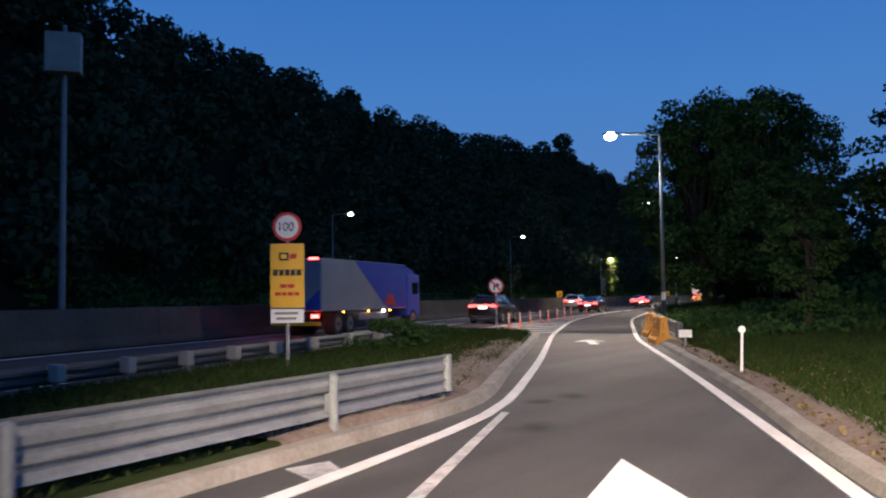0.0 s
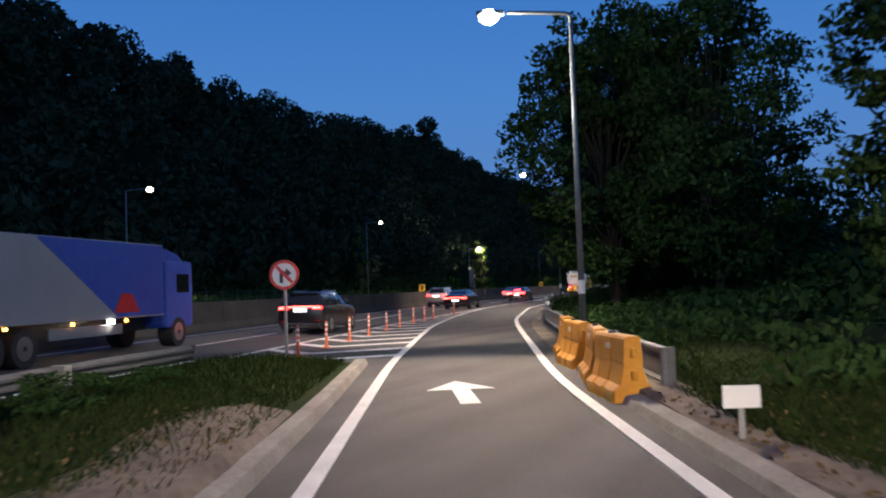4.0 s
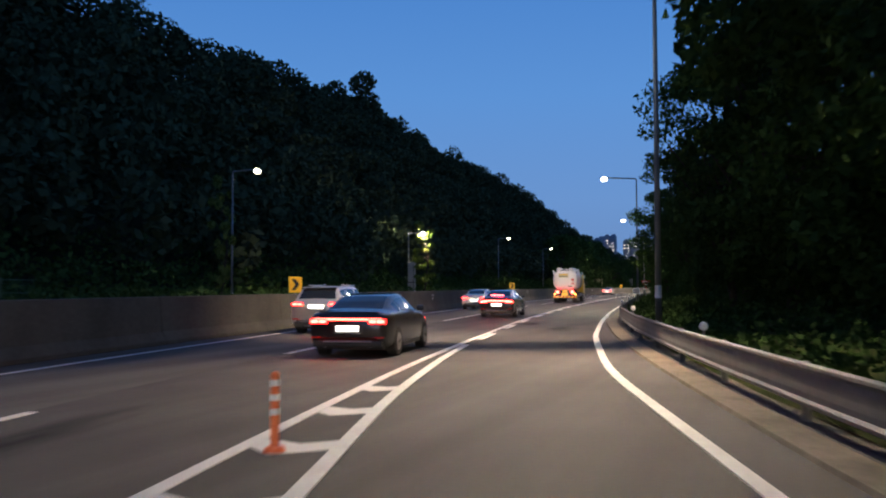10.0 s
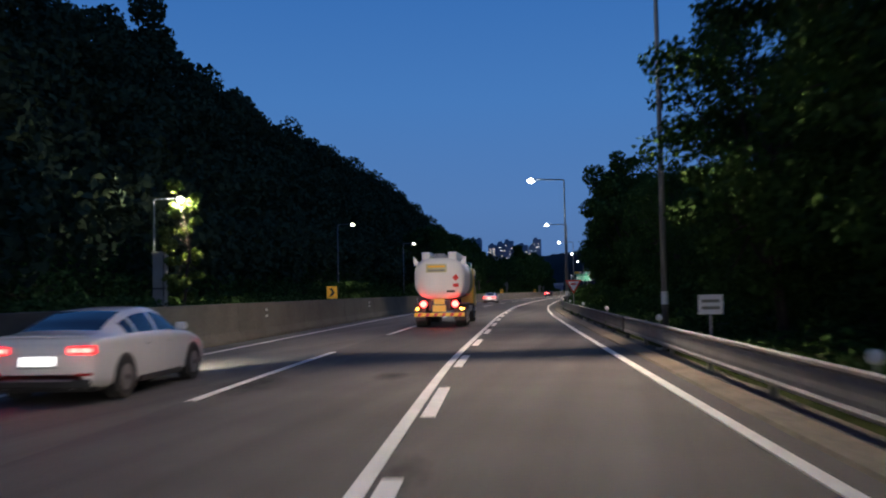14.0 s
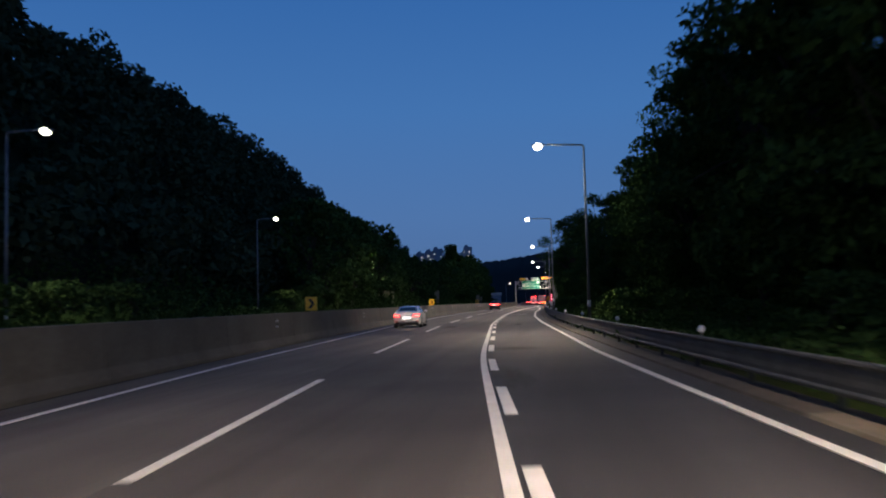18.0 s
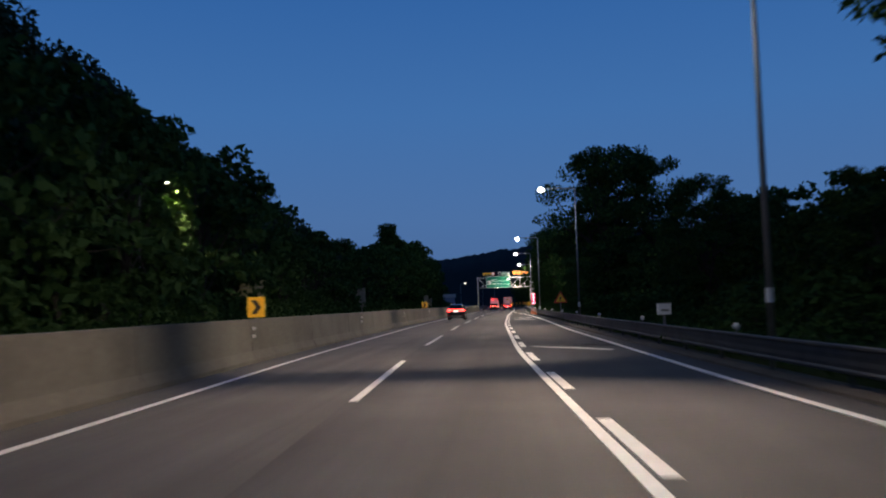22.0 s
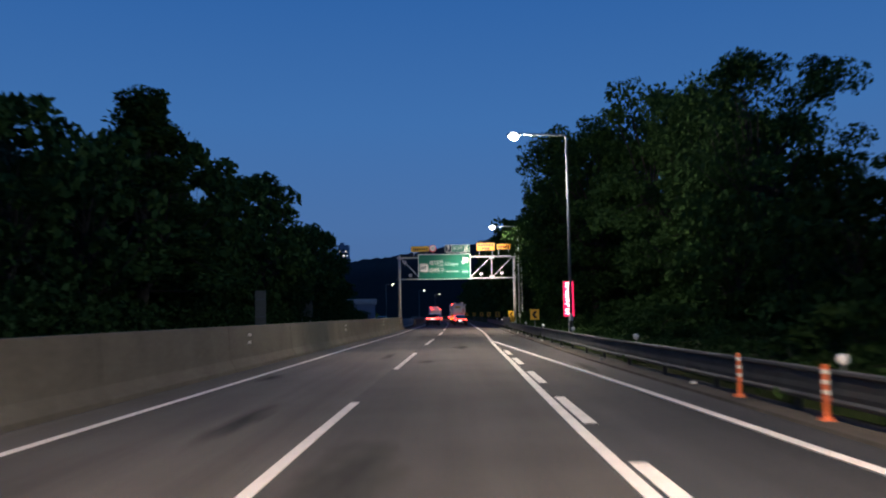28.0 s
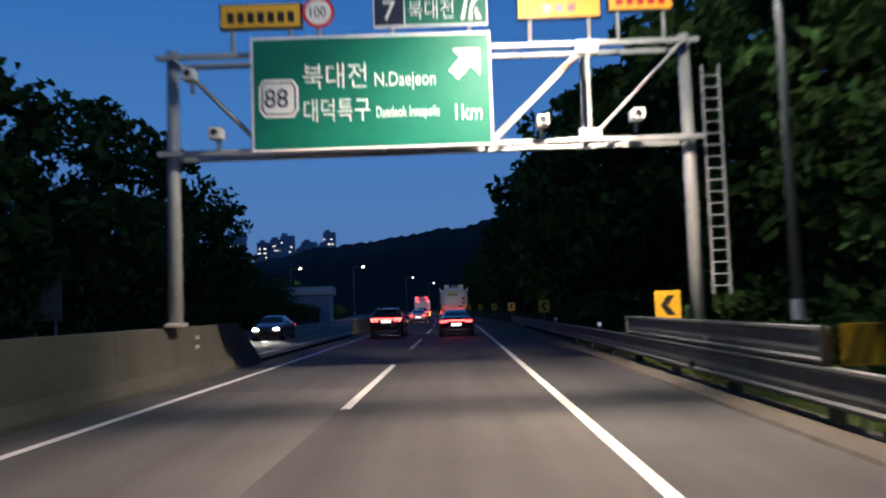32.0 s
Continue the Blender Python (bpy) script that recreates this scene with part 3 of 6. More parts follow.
bm = bmesh.new()
ends = []
for y, low in ((478.61, 1.0), (479.6, 0.72), (481.3, 0.12)):
    ends.append([bm.verts.new((*beside(MERGE, y, o - 8.6)[:2], h * low)) for o, h in F_SHAPE])
for r, q in zip(ends, ends[1:]):
    for i in range(len(F_SHAPE)):
        bm.faces.new((r[i], r[(i + 1) % len(F_SHAPE)], q[(i + 1) % len(F_SHAPE)], q[i]))
bm.faces.new(ends[0][::-1])
bm.faces.new(ends[-1])
bmesh.ops.recalc_face_normals(bm, faces=bm.faces)
part("barrier_end", bm, concrete_wall, barrier, "sloping concrete end piece")
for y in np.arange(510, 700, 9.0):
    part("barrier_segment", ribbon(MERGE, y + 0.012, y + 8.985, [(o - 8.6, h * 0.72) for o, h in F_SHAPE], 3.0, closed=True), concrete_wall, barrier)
for y in np.arange(100, 478, 22.0):
    x, yy, turn = beside(MERGE, y, -8.38)
    b = thing("barrier_reflector", "pair of small white reflectors on the median barrier", "reflector", pose(x, yy, 0, 0, 0, turn), "barrier reflectors")
    for z in (0.78, 1.02):
        part("lens", box(0, 0, z, 0.07, 0.03, 0.09, 0.01), ball_white, b)

# ---- guardrails ----
galvanised = steel
W_BEAM = [(0.0, 0.0), (-0.02, 0.03), (-0.075, 0.07), (-0.075, 0.12), (-0.01, 0.155), (-0.01, 0.175), (-0.075, 0.21), (-0.075, 0.26), (-0.02, 0.30), (0.0, 0.33), (0.012, 0.33), (-0.005, 0.295), (-0.06, 0.255), (-0.06, 0.215), (0.004, 0.175), (0.004, 0.155), (-0.06, 0.115), (-0.06, 0.075), (-0.008, 0.032), (0.012, 0.0)]


THRIE = [(o, h) for o, h in W_BEAM[:9]] + [(o, h + 0.185) for o, h in W_BEAM[5:10]] + [(o, h + 0.185) for o, h in W_BEAM[10:15]] + [(o, h) for o, h in W_BEAM[11:]]


# a smooth deep panel with a rolled lip at its top and foot
PANEL = [(0.0, 0.0), (-0.045, 0.02), (-0.05, 0.06), (-0.015, 0.10), (-0.022, 0.17), (-0.015, 0.255), (-0.022, 0.34), (-0.015, 0.415), (-0.05, 0.455), (-0.045, 0.495), (0.0, 0.515), (0.012, 0.515), (0.012, 0.0)]


def guardrail(name, curve, y0, y1, base, label, tiers=1, waves=W_BEAM, side=1, pitch=4.0, post_top=None, metal=None):
    steel = metal or galvanised
    root = thing(name, label, "guardrail")
    top = base + max(h for _, h in waves) * tiers
    for y in np.arange(y0, y1 - 0.1, pitch):
        e = min(y + pitch, y1)
        for tier in range(tiers):
            part("beam", ribbon(curve, y, e + 0.1 if e < y1 else e, [(o * side, h + base + 0.34 * tier) for o, h in waves], 1.0, closed=True), steel, root)
        x, yy, turn = beside(curve, y + 0.2, 0.11 * side)
        post = part("post", tube((0, 0, -0.1), (0, 0, post_top or top - 0.03), 0.057, 0.057, 10), steel, root, at=pose(x, yy, 0, 0, 0, turn))
        part("bracket", box(-0.06 * side, 0, base + 0.08, 0.10, 0.07, 0.2, 0.01), steel, post)
        part("cap", tube((0, 0, (post_top or top - 0.03)), (0, 0, (post_top or top - 0.03) + 0.02), 0.06, 0.03, 10), steel, post)
    for y, s in ((y0, -1), (y1, 1)):
        x, yy, turn = beside(curve, y, -0.02 * side)
        part("end_shoe", tube((0, 0, base - 0.01), (0, 0, top), 0.07, 0.07, 12), steel, root, at=pose(x, yy, 0, 0, 0, turn))
    return root


guardrail("guardrail", RAIL_R, 58.5, 162.5, 0.215, "long dull grey deep-beam guardrail on round posts beside the ramp", waves=PANEL, metal=pale_steel)
guardrail("guardrail", RAIL_R, 162.5, 522.5, 0.215, "long deep-beam guardrail on round posts, toned darker where little light falls", waves=PANEL, metal=dark_steel)
guardrail("guardrail", RAIL_R, 462.8, 475.4, 0.735, "short upper tier of darker-toned guardrail beside the gantry foot", waves=[(o, h * 0.94) for o, h in PANEL], metal=dark_steel)
guardrail("guardrail", KERB_L_RAIL, 7.2, 42.45, 0.26, "triple-wave galvanised guardrail ending at the ramp's grass island", waves=THRIE)
guardrail("guardrail", RAIL_2, 12.0, 62.0, 0.20, "low dark-toned guardrail between the grass island and the main lanes", side=-1, metal=dark_steel)


def ball_reflector():
    t = thing("delineator", "round white reflector on top of the guardrail", "delineator", group="guardrail delineators")
    part("stem", tube((0, 0, 0.72), (0, 0, 0.82), 0.022, 0.022, 8), steel, t)
    bm = bmesh.new()
    bmesh.ops.create_uvsphere(bm, u_segments=14, v_segments=8, radius=0.085, matrix=Matrix.Translation((0, 0, 0.88)) @ Matrix.Diagonal((1, 0.5, 1, 1)))
    part("reflector", bm, ball_white, t, smooth=True)
    return t


first = ball_reflector()
ys = [79.2, 91.5, 104.0, 117.0, 130.0, 143.0, 156.0, 168.5, 181, 193.5, 205.6, 218, 230.5, 243, 255.5, 268, 280.5, 293, 305.5, 318, 330.5, 343, 355.5, 368, 380.5, 393, 405.5, 418, 430.5, 443, 455.5, 468, 480.5, 493]
for i, y in enumerate(ys):
    x, yy, turn = beside(RAIL_R, y, 0.05)
    m = pose(x, yy, 0, 0, 0, turn)
    if i:
        copy_thing(first, m)
    else:
        first.matrix_basis = m

t = None
for y in (40.3, 42.0, 43.7, 45.4, 47.3, 49.3, 51.6, 54.2, 57.0):
    x, yy, turn = beside(RAIL_2, y, 0.25)
    if t is None:
        t = thing("marker_block", "squarish white plastic marker block on the low guardrail", "marker", pose(x, yy, 0, 0, 0, turn - 20), "guardrail marker blocks")
        part("block", box(0, 0, 0.26, 0.34, 0.16, 0.30, 0.02), concrete, t)
        part("foot", box(0, 0, -0.05, 0.12, 0.10, 0.32), steel, t)
    else:
        copy_thing(t, pose(x, yy, 0, 0, 0, turn - 20))

# low stubs under the near guardrail
t = thing("marker_stub", "short white marker stub in front of the guardrail", "marker", pose(-17.25, 40.4, 0.02), "ramp marker stubs")
part("stub", tube((0, 0, 0), (0, 0, 0.36), 0.075, 0.065, 14), kerb_mat, t)
part("cap", tube((0, 0, 0.36), (0, 0, 0.39), 0.065, 0.03, 14), kerb_mat, t)
copy_thing(t, pose(-17.45, 42.4, 0.02))

# ---- flexible posts on the gore ----
t = None
for y in BOLLARD_Y:
    x = at_y(MERGE, y) + 0.40 * (at_y(RAMP_L, y) - at_y(MERGE, y))
    if t is None:
        t = thing("lane_bollard", "orange flexible lane post with white bands on a round foot", "bollard", pose(x, y, 0.008), "gore bollards")
        part("foot", tube((0, 0, 0), (0, 0, 0.05), 0.11, 0.09, 16), orange_plastic, t)
        part("post", tube((0, 0, 0.05), (0, 0, 0.76), 0.042, 0.038, 14), orange_plastic, t)
        for z in (0.36, 0.50, 0.64):
            part("band", tube((0, 0, z), (0, 0, z + 0.06), 0.0435, 0.0435, 14), white_sheet, t)
        part("top", tube((0, 0, 0.76), (0, 0, 0.78), 0.038, 0.015, 14), orange_plastic, t)
    else:
        copy_thing(t, pose(x, y, 0.008, 0, 0, y * 40))

bollard = t
for y in (381.8, 385.5, 389.3, 392.8, 396.2):
    x, yy, turn = beside(RAIL_R, y, -0.30)
    tagged(copy_thing(bollard, pose(x, yy, 0.055, 0, 0, y * 40)), "orange flexible post with white bands before the guardrail", group="shoulder posts")

# ---- yellow water-filled barriers at the guardrail's start ----
SECTION = [(-0.29, 0.0), (-0.29, 0.16), (-0.20, 0.24), (-0.13, 0.50), (-0.14, 0.54), (-0.12, 0.84), (-0.09, 0.88), (0.09, 0.88), (0.12, 0.84), (0.14, 0.54), (0.13, 0.50), (0.20, 0.24), (0.29, 0.16), (0.29, 0.0)]


def water_barrier():
    t = thing("water_barrier", "yellow plastic water-filled road barrier standing before the guardrail", "road barrier", group="yellow water barriers")
    bm = bmesh.new()
    rows = []
    for y, s in ((-0.78, 0.93), (-0.74, 1.0), (-0.42, 1.0), (-0.38, 0.9), (-0.16, 0.9), (-0.12, 1.0), (0.12, 1.0), (0.16, 0.9), (0.38, 0.9), (0.42, 1.0), (0.74, 1.0), (0.78, 0.93)):
        rows.append([bm.verts.new((x * s, y, z)) for x, z in SECTION])
    for r, q in zip(rows, rows[1:]):
        for i in range(len(SECTION)):
            j = (i + 1) % len(SECTION)
            bm.faces.new((r[i], r[j], q[j], q[i]))
    bm.faces.new(rows[0])
    bm.faces.new(rows[-1][::-1])
    bmesh.ops.recalc_face_normals(bm, faces=bm.faces)
    part("body", bm, yellow_plastic, t)
    part("filler_cap", tube((0, 0.2, 0.88), (0, 0.2, 0.91), 0.06, 0.055, 14), trim_black, t)
    for z in (0.30, 0.60):
        part("coupling", tube((0, -0.82, z), (0, -0.82, z + 0.12), 0.05, 0.05, 12), yellow_plastic, t)
    part("reflective_strip", box(-0.128, 0.0, 0.62, 0.006, 0.24, 0.14), white_sheet, t)
    return t


first = water_barrier()
for i, (y, o, turn) in enumerate(((59.3, -0.50, 6), (61.4, -0.45, -4), (63.6, -0.5, 5), (65.9, -0.42, -2))):
    x, yy, a = beside(RAIL_R, y, o)
    if i:
        copy_thing(first, pose(x, yy, 0.0, 0, 0, a + turn))
    else:
        first.matrix_basis = pose(x, yy, 0.0, 0, 0, a + turn)

# delineator post and small plate beside the ramp
t = thing("delineator_post", "slim white delineator post with a round reflector in the grass", "delineator", pose(-14.68, 48.05, 0.10, 0, 2, 20))
part("post", tube((0, 0, -0.1), (0, 0, 0.80), 0.027, 0.024, 12), white_sheet, t)
part("reflector", disc(0, 0, 0.85, 0.062, 0.03), ball_white, t)
part("rim", disc(0, 0.012, 0.85, 0.070, 0.02), steel, t)
t = thing("kilometre_plate", "small white plate on a short stake at the verge", "sign", pose(-18.14, 55.35, 0.09, 0, 0, 24))
part("plate", box(0, 0, 0.32, 0.35, 0.02, 0.21, 0.008), white_sheet, t)
part("stake", box(0, 0.02, -0.1, 0.05, 0.02, 0.48), steel, t)

t = None
for y in (84, 94.5, 389, 399, 409, 419.5, 428, 437.5, 447, 458):
    x, yy, turn = beside(RAIL_R, y, -0.30)
    if t is None:
        t = thing("gutter_reflector", "small pale reflector block on the gutter edge", "reflector", pose(x, yy, 0.055, 0, 0, turn), "gutter reflectors")
        part("block", box(0, 0, 0, 0.14, 0.10, 0.07, 0.01), concrete, t)
        part("lens", box(0, -0.055, 0.012, 0.11, 0.012, 0.045), ball_white, t)
    else:
        copy_thing(t, pose(x, yy, 0.055, 0, 0, turn))

# ---- street lamps ----


def street_lamp(height, reach, panel, watts, label, group, throw=36, lean=17, cone=84, spill=0.0):
    """A pole with its arm to the left (-x); copies share meshes."""
    t = thing("street_lamp", label, "street lamp", group=group)
    part("base", box(0, 0, 0, 0.42, 0.42, 0.05, 0.01), pole_steel, t)
    part("pole", tube((0, 0, 0.05), (0, 0, height - 0.15), 0.09, 0.055, 16), pole_steel, t, smooth=True)
    part("collar", tube((0, 0, 1.2), (0, 0, 1.55), 0.095, 0.092, 16), white_sheet, t)
    bm = bmesh.new()
    pts = [(0, 0, height - 0.2), (0, 0, height - 0.02), (-0.1, 0, height + 0.05), (-0.35, 0, height + 0.07), (-reach + 0.45, 0, height + 0.12)]
    for a, b in zip(pts, pts[1:]):
        tube(a, b, 0.056, 0.052, 10, bm)
    part("arm", bm, pole_steel, t)
    head = part("head", box(-reach, 0, height + 0.06, 0.72, 0.30, 0.10, 0.03), pole_steel, t)
    # Glowing bowl added under the flat head, its shape standing in for glare
    bm = bmesh.new()
    bmesh.ops.create_uvsphere(bm, u_segments=18, v_segments=10, radius=1.0, matrix=Matrix.Translation((-reach - 0.04, 0, height + 0.03)) @ Matrix.Diagonal((0.27, 0.21, 0.19, 1)))
    part("lens", bm, panel, head, "glowing bowl standing in for the lamp's glare", smooth=True)
    for s in (-1, 1):
        light = bpy.data.lights.new("lamp_light", "SPOT")
        light.energy, light.color, light.spot_size, light.spot_blend, light.shadow_soft_size = watts, (1.0, 0.80, 0.60), radians(cone), 0.95, 0.2
        lo = new("light", light)
        lo.matrix_basis = pose(-reach, 0, height - 0.18, s * throw, lean, 0)
        lo.parent = t
    if spill:
        light = bpy.data.lights.new("lamp_spill", "POINT")
        light.energy, light.color, light.shadow_soft_size = spill, (1.0, 0.95, 0.78), 0.12
        lo = new("light", light)
        lo.matrix_basis = pose(-reach, 0, height - 0.32)
        lo.parent = t
    return t


RIGHT_LAMPS = [(-37.75, 111.7), (-45.2, 156.9), (-51.0, 200.6), (-54.2, 246.5), (-56.4, 292.3), (-57.12, 337.3), (-58.4, 381.1), (-58.2, 422.4), (-56.9, 466.6)]
LAMP_FOOT = {0: 0.1, 4: 0.25, 6: -0.42}
LAMP_KIND = (0, 0, 1, 1, 5, 5, 2, 3, 4)
KINDS = [street_lamp(10.25, 2.55, led_white, LAMP_WATTS * share, "tall grey street lamp with one lit arm over the lane", "roadside street lamps", lean=lean, spill=spill, throw=throw) for share, lean, spill, throw in ((0.98, 13, 60, 42), (0.95, 11, 300, 36), (1.7, 17, 400, 41), (0.92, 15, 1700, 36), (1.4, 17, 1300, 36), (1.4, 40, 300, 40))]
used = set()
for i, (x, y) in enumerate(RIGHT_LAMPS):
    m = pose(x, y, LAMP_FOOT.get(i, 0), 0, 0, math.degrees(heading(MERGE, y)) + (14 if i < 2 else 3))
    lamp = KINDS[LAMP_KIND[i]]
    if LAMP_KIND[i] in used:
        copy_thing(lamp, m)
    else:
        lamp.matrix_basis = m
        used.add(LAMP_KIND[i])
ramp_lamp = street_lamp(8.5, 2.1, led_white, 8500, "grey street lamp with one lit arm beside the ramp, the nearer one added", "roadside street lamps", throw=46, spill=600)
ramp_lamp.matrix_basis = pose(-23.45, 68.5, 0.15, 0, 0, 26)
# Unseen lamp added behind the start, standing in for headlights on the ramp
added_lamp = street_lamp(8.5, 2.1, led_white, 36000, "grey street lamp with one lit arm beside the ramp, the nearer one added", "roadside street lamps", throw=62, lean=-8, cone=54)
added_lamp.matrix_basis = pose(-5.2, 28.5, 0.15, 0, 0, 28)
left = street_lamp(10.4, 1.9, led_warm, LAMP_WATTS * 0.22, "grey street lamp beyond the opposite carriageway, lit", "far-side street lamps", 40, 12, 100)
strong = street_lamp(10.4, 1.9, led_warm, LAMP_WATTS * 0.5, "grey street lamp beyond the opposite carriageway, lit", "far-side street lamps", 36, 30, 90)
hidden = street_lamp(10.4, 1.9, led_warm, LAMP_WATTS * 0.22, "grey street lamp hidden among the leaves of a tree, lit", "far-side street lamps", 40, 12, 100, 1300)
LEFT_LAMPS = [(-64.6, 93.2, 9.6), (-71.9, 140.0, 10.2), (-78.9, 187.9, 8.6), (-82.3, 236.2, 10.5), (-85.6, 280.3, 10.5), (-86.9, 326.5, 10.5)]
for i, (x, y, h) in enumerate(LEFT_LAMPS):
    m = pose(x, y, h - 10.5, 0, 0, 180 + math.degrees(heading(MERGE, y)))
    if i == 2:
        hidden.matrix_basis = m
    elif i == 4:
        strong.matrix_basis = m
    elif i in (0, 5):
        copy_thing(strong, m)
    elif i == 1:
        left.matrix_basis = m
    else:
        copy_thing(left, m)
for x, y in ((-93.4, 620), (-81.1, 621), (-74, 690), (-69, 745)):
    copy_thing(left, pose(x, y, -0.2, 0, 0, 180))
t = thing("control_box", "small grey control box on a lamp pole", "utility box", pose(-86.9, 326.3, 0))
part("case", box(0, -0.25, 2.6, 1.1, 0.35, 1.9, 0.03), grey_back, t)
part("strap", box(0, -0.05, 3.3, 0.3, 0.1, 0.08), steel, t)

# ---- signs ----


def sign_post(t, top, x=0.0, r=0.038):
    part("post", tube((x, 0.05, -0.1), (x, 0.05, top), r, r, 12), steel, t)


def ring_sign(t, z, r, y=0.0):
    part("rim", disc(0, y, z, r, 0.012), red_sheet, t, "red rim")
    return part("face", disc(0, y - 0.008, z, r * 0.79, 0.012), white_sheet, t, "white face")


t = thing("speed_sign", "round speed limit sign over a yellow camera warning board", "road sign", pose(-23.27, 45.2, 0.12, 0, 0, 33))
sign_post(t, 3.2)
ring_sign(t, 3.02, 0.31)
lettering("100", 0.27, Matrix.Translation((-0.215, -0.018, 2.93)), black_sheet, t, wide=0.9)
part("board", box(0, 0, 1.30, 0.72, 0.02, 1.36, 0.006), yellow_sheet, t, "yellow board")
part("camera_icon", box(-0.07, -0.014, 2.30, 0.20, 0.012, 0.17), black_sheet, t)
part("camera_icon", box(0.13, -0.014, 2.34, 0.14, 0.012, 0.10), red_sheet, t)
part("icon_window", box(-0.07, -0.022, 2.34, 0.12, 0.008, 0.09), yellow_sheet, t)
for row, (z, h, widths) in enumerate(((1.98, 0.13, (0.10, 0.10, 0.10, 0.10, 0.10)), (1.72, 0.08, (0.14, 0.14)), (1.56, 0.07, (0.12, 0.10, 0.12, 0.10)))):
    total = sum(widths) + 0.025 * (len(widths) - 1)
    x = -total / 2
    for w in widths:
        part("text_bar", box(x + w / 2, -0.014, z, w, 0.008, h), black_sheet if row == 0 else red_sheet, t)
        x += w + 0.025
part("lower_plate", box(0, 0, 0.98, 0.70, 0.02, 0.29, 0.006), white_sheet, t, "white lower plate")
for z, w in ((1.16, 0.5), (1.05, 0.42)):
    part("text_bar", box(-0.02, -0.014, z, w, 0.008, 0.05), grey_back, t)

t = thing("no_turn_sign", "round red-rimmed sign forbidding a turn, on a slim post", "road sign", pose(-28.42, 62.5, 0.05, 0, 0, 26))
sign_post(t, 2.25)
ring_sign(t, 1.98, 0.33)
part("arrow", plate([(-0.10, 1.80), (-0.03, 1.80), (-0.03, 1.98), (0.04, 1.98), (0.04, 1.91), (0.16, 2.02), (0.04, 2.13), (0.04, 2.06), (-0.10, 2.06)], -0.020, 0.006), black_sheet, t)
part("slash", plate([(-0.19, 2.14), (-0.14, 2.19), (0.20, 1.83), (0.15, 1.78)], -0.026, 0.005), red_sheet, t)


def chevron_sign(x, y, z, turn, size=0.62, flip=1, label="yellow board with a black chevron on the median barrier", group="median chevron signs", post_from=1.3):
    t = thing("chevron_sign", label, "road sign", pose(x, y, 0, 0, 0, turn), group)
    part("post", tube((0, 0.04, post_from), (0, 0.04, z + size * 0.45), 0.03, 0.03, 10), steel, t)
    part("board", box(0, 0, z - size / 2, size, 0.015, size * 1.15, 0.01), yellow_sheet, t)
    k = size
    part("chevron", plate([(flip * px * k, z + 0.045 * k + pz * k) for px, pz in ((-0.28, 0.42), (0.02, 0.42), (0.30, 0.03), (0.02, -0.36), (-0.28, -0.36), (0.0, 0.03))], -0.014, 0.005), black_sheet, t)
    return t


for y in (119.9, 178.4, 239.3, 299.1, 361.0):
    x, yy, turn = beside(MERGE, y, -8.6)
    chevron_sign(x, yy, 1.69, turn, 0.58)
for y in (443.5, 474.0, 505, 533, 560, 588, 616, 645):
    x, yy, turn = beside(RAIL_R, y, 0.75)
    chevron_sign(x, yy, 1.42, turn, 0.66, -1, "yellow board with a black left-pointing chevron behind the guardrail", "roadside chevron signs", 0.0)

t = thing("object_marker", "yellow board with black diagonal stripes at the guardrail", "road sign", pose(-57.93, 462.3, 0.1, 0, 0, 2))
sign_post(t, 1.1)
part("board", box(0, 0, 0.66, 0.46, 0.02, 0.50, 0.01), yellow_sheet, t)
for k in (-0.13, 0.04):
    part("stripe", plate([(k - 0.08, 0.68), (k + 0.0, 0.68), (k + 0.18, 1.14), (k + 0.10, 1.14)], -0.016, 0.005), black_sheet, t)

t = thing("yield_sign", "white triangular yield sign with a red border", "road sign", pose(-50.2, 196.5, -0.05, 0, 0, 12))
sign_post(t, 2.3)
part("border", plate([(-0.60, 2.42), (0.60, 2.42), (0.0, 1.42)], 0.0, 0.012), red_sheet, t)
part("face", plate([(-0.42, 2.32), (0.42, 2.32), (0.0, 1.62)], -0.010, 0.012), white_sheet, t)
part("text_bar", box(0.0, -0.016, 2.06, 0.36, 0.008, 0.15), red_sheet, t)

t = thing("warning_sign", "orange triangular warning sign with a red border", "road sign", pose(-57.6, 351.8, 0.1, 0, 0, 2))
sign_post(t, 2.2)
part("border", plate([(-0.64, 1.42), (0.64, 1.42), (0.0, 2.50)], 0.0, 0.012), red_sheet, t)
part("face", plate([(-0.46, 1.52), (0.46, 1.52), (0.0, 2.30)], -0.010, 0.012), yellow_sheet, t)
part("symbol", plate([(-0.09, 1.60), (0.0, 1.60), (0.03, 1.82), (0.12, 1.82), (-0.02, 2.02), (-0.16, 1.82), (-0.06, 1.82)], -0.018, 0.006), black_sheet, t)

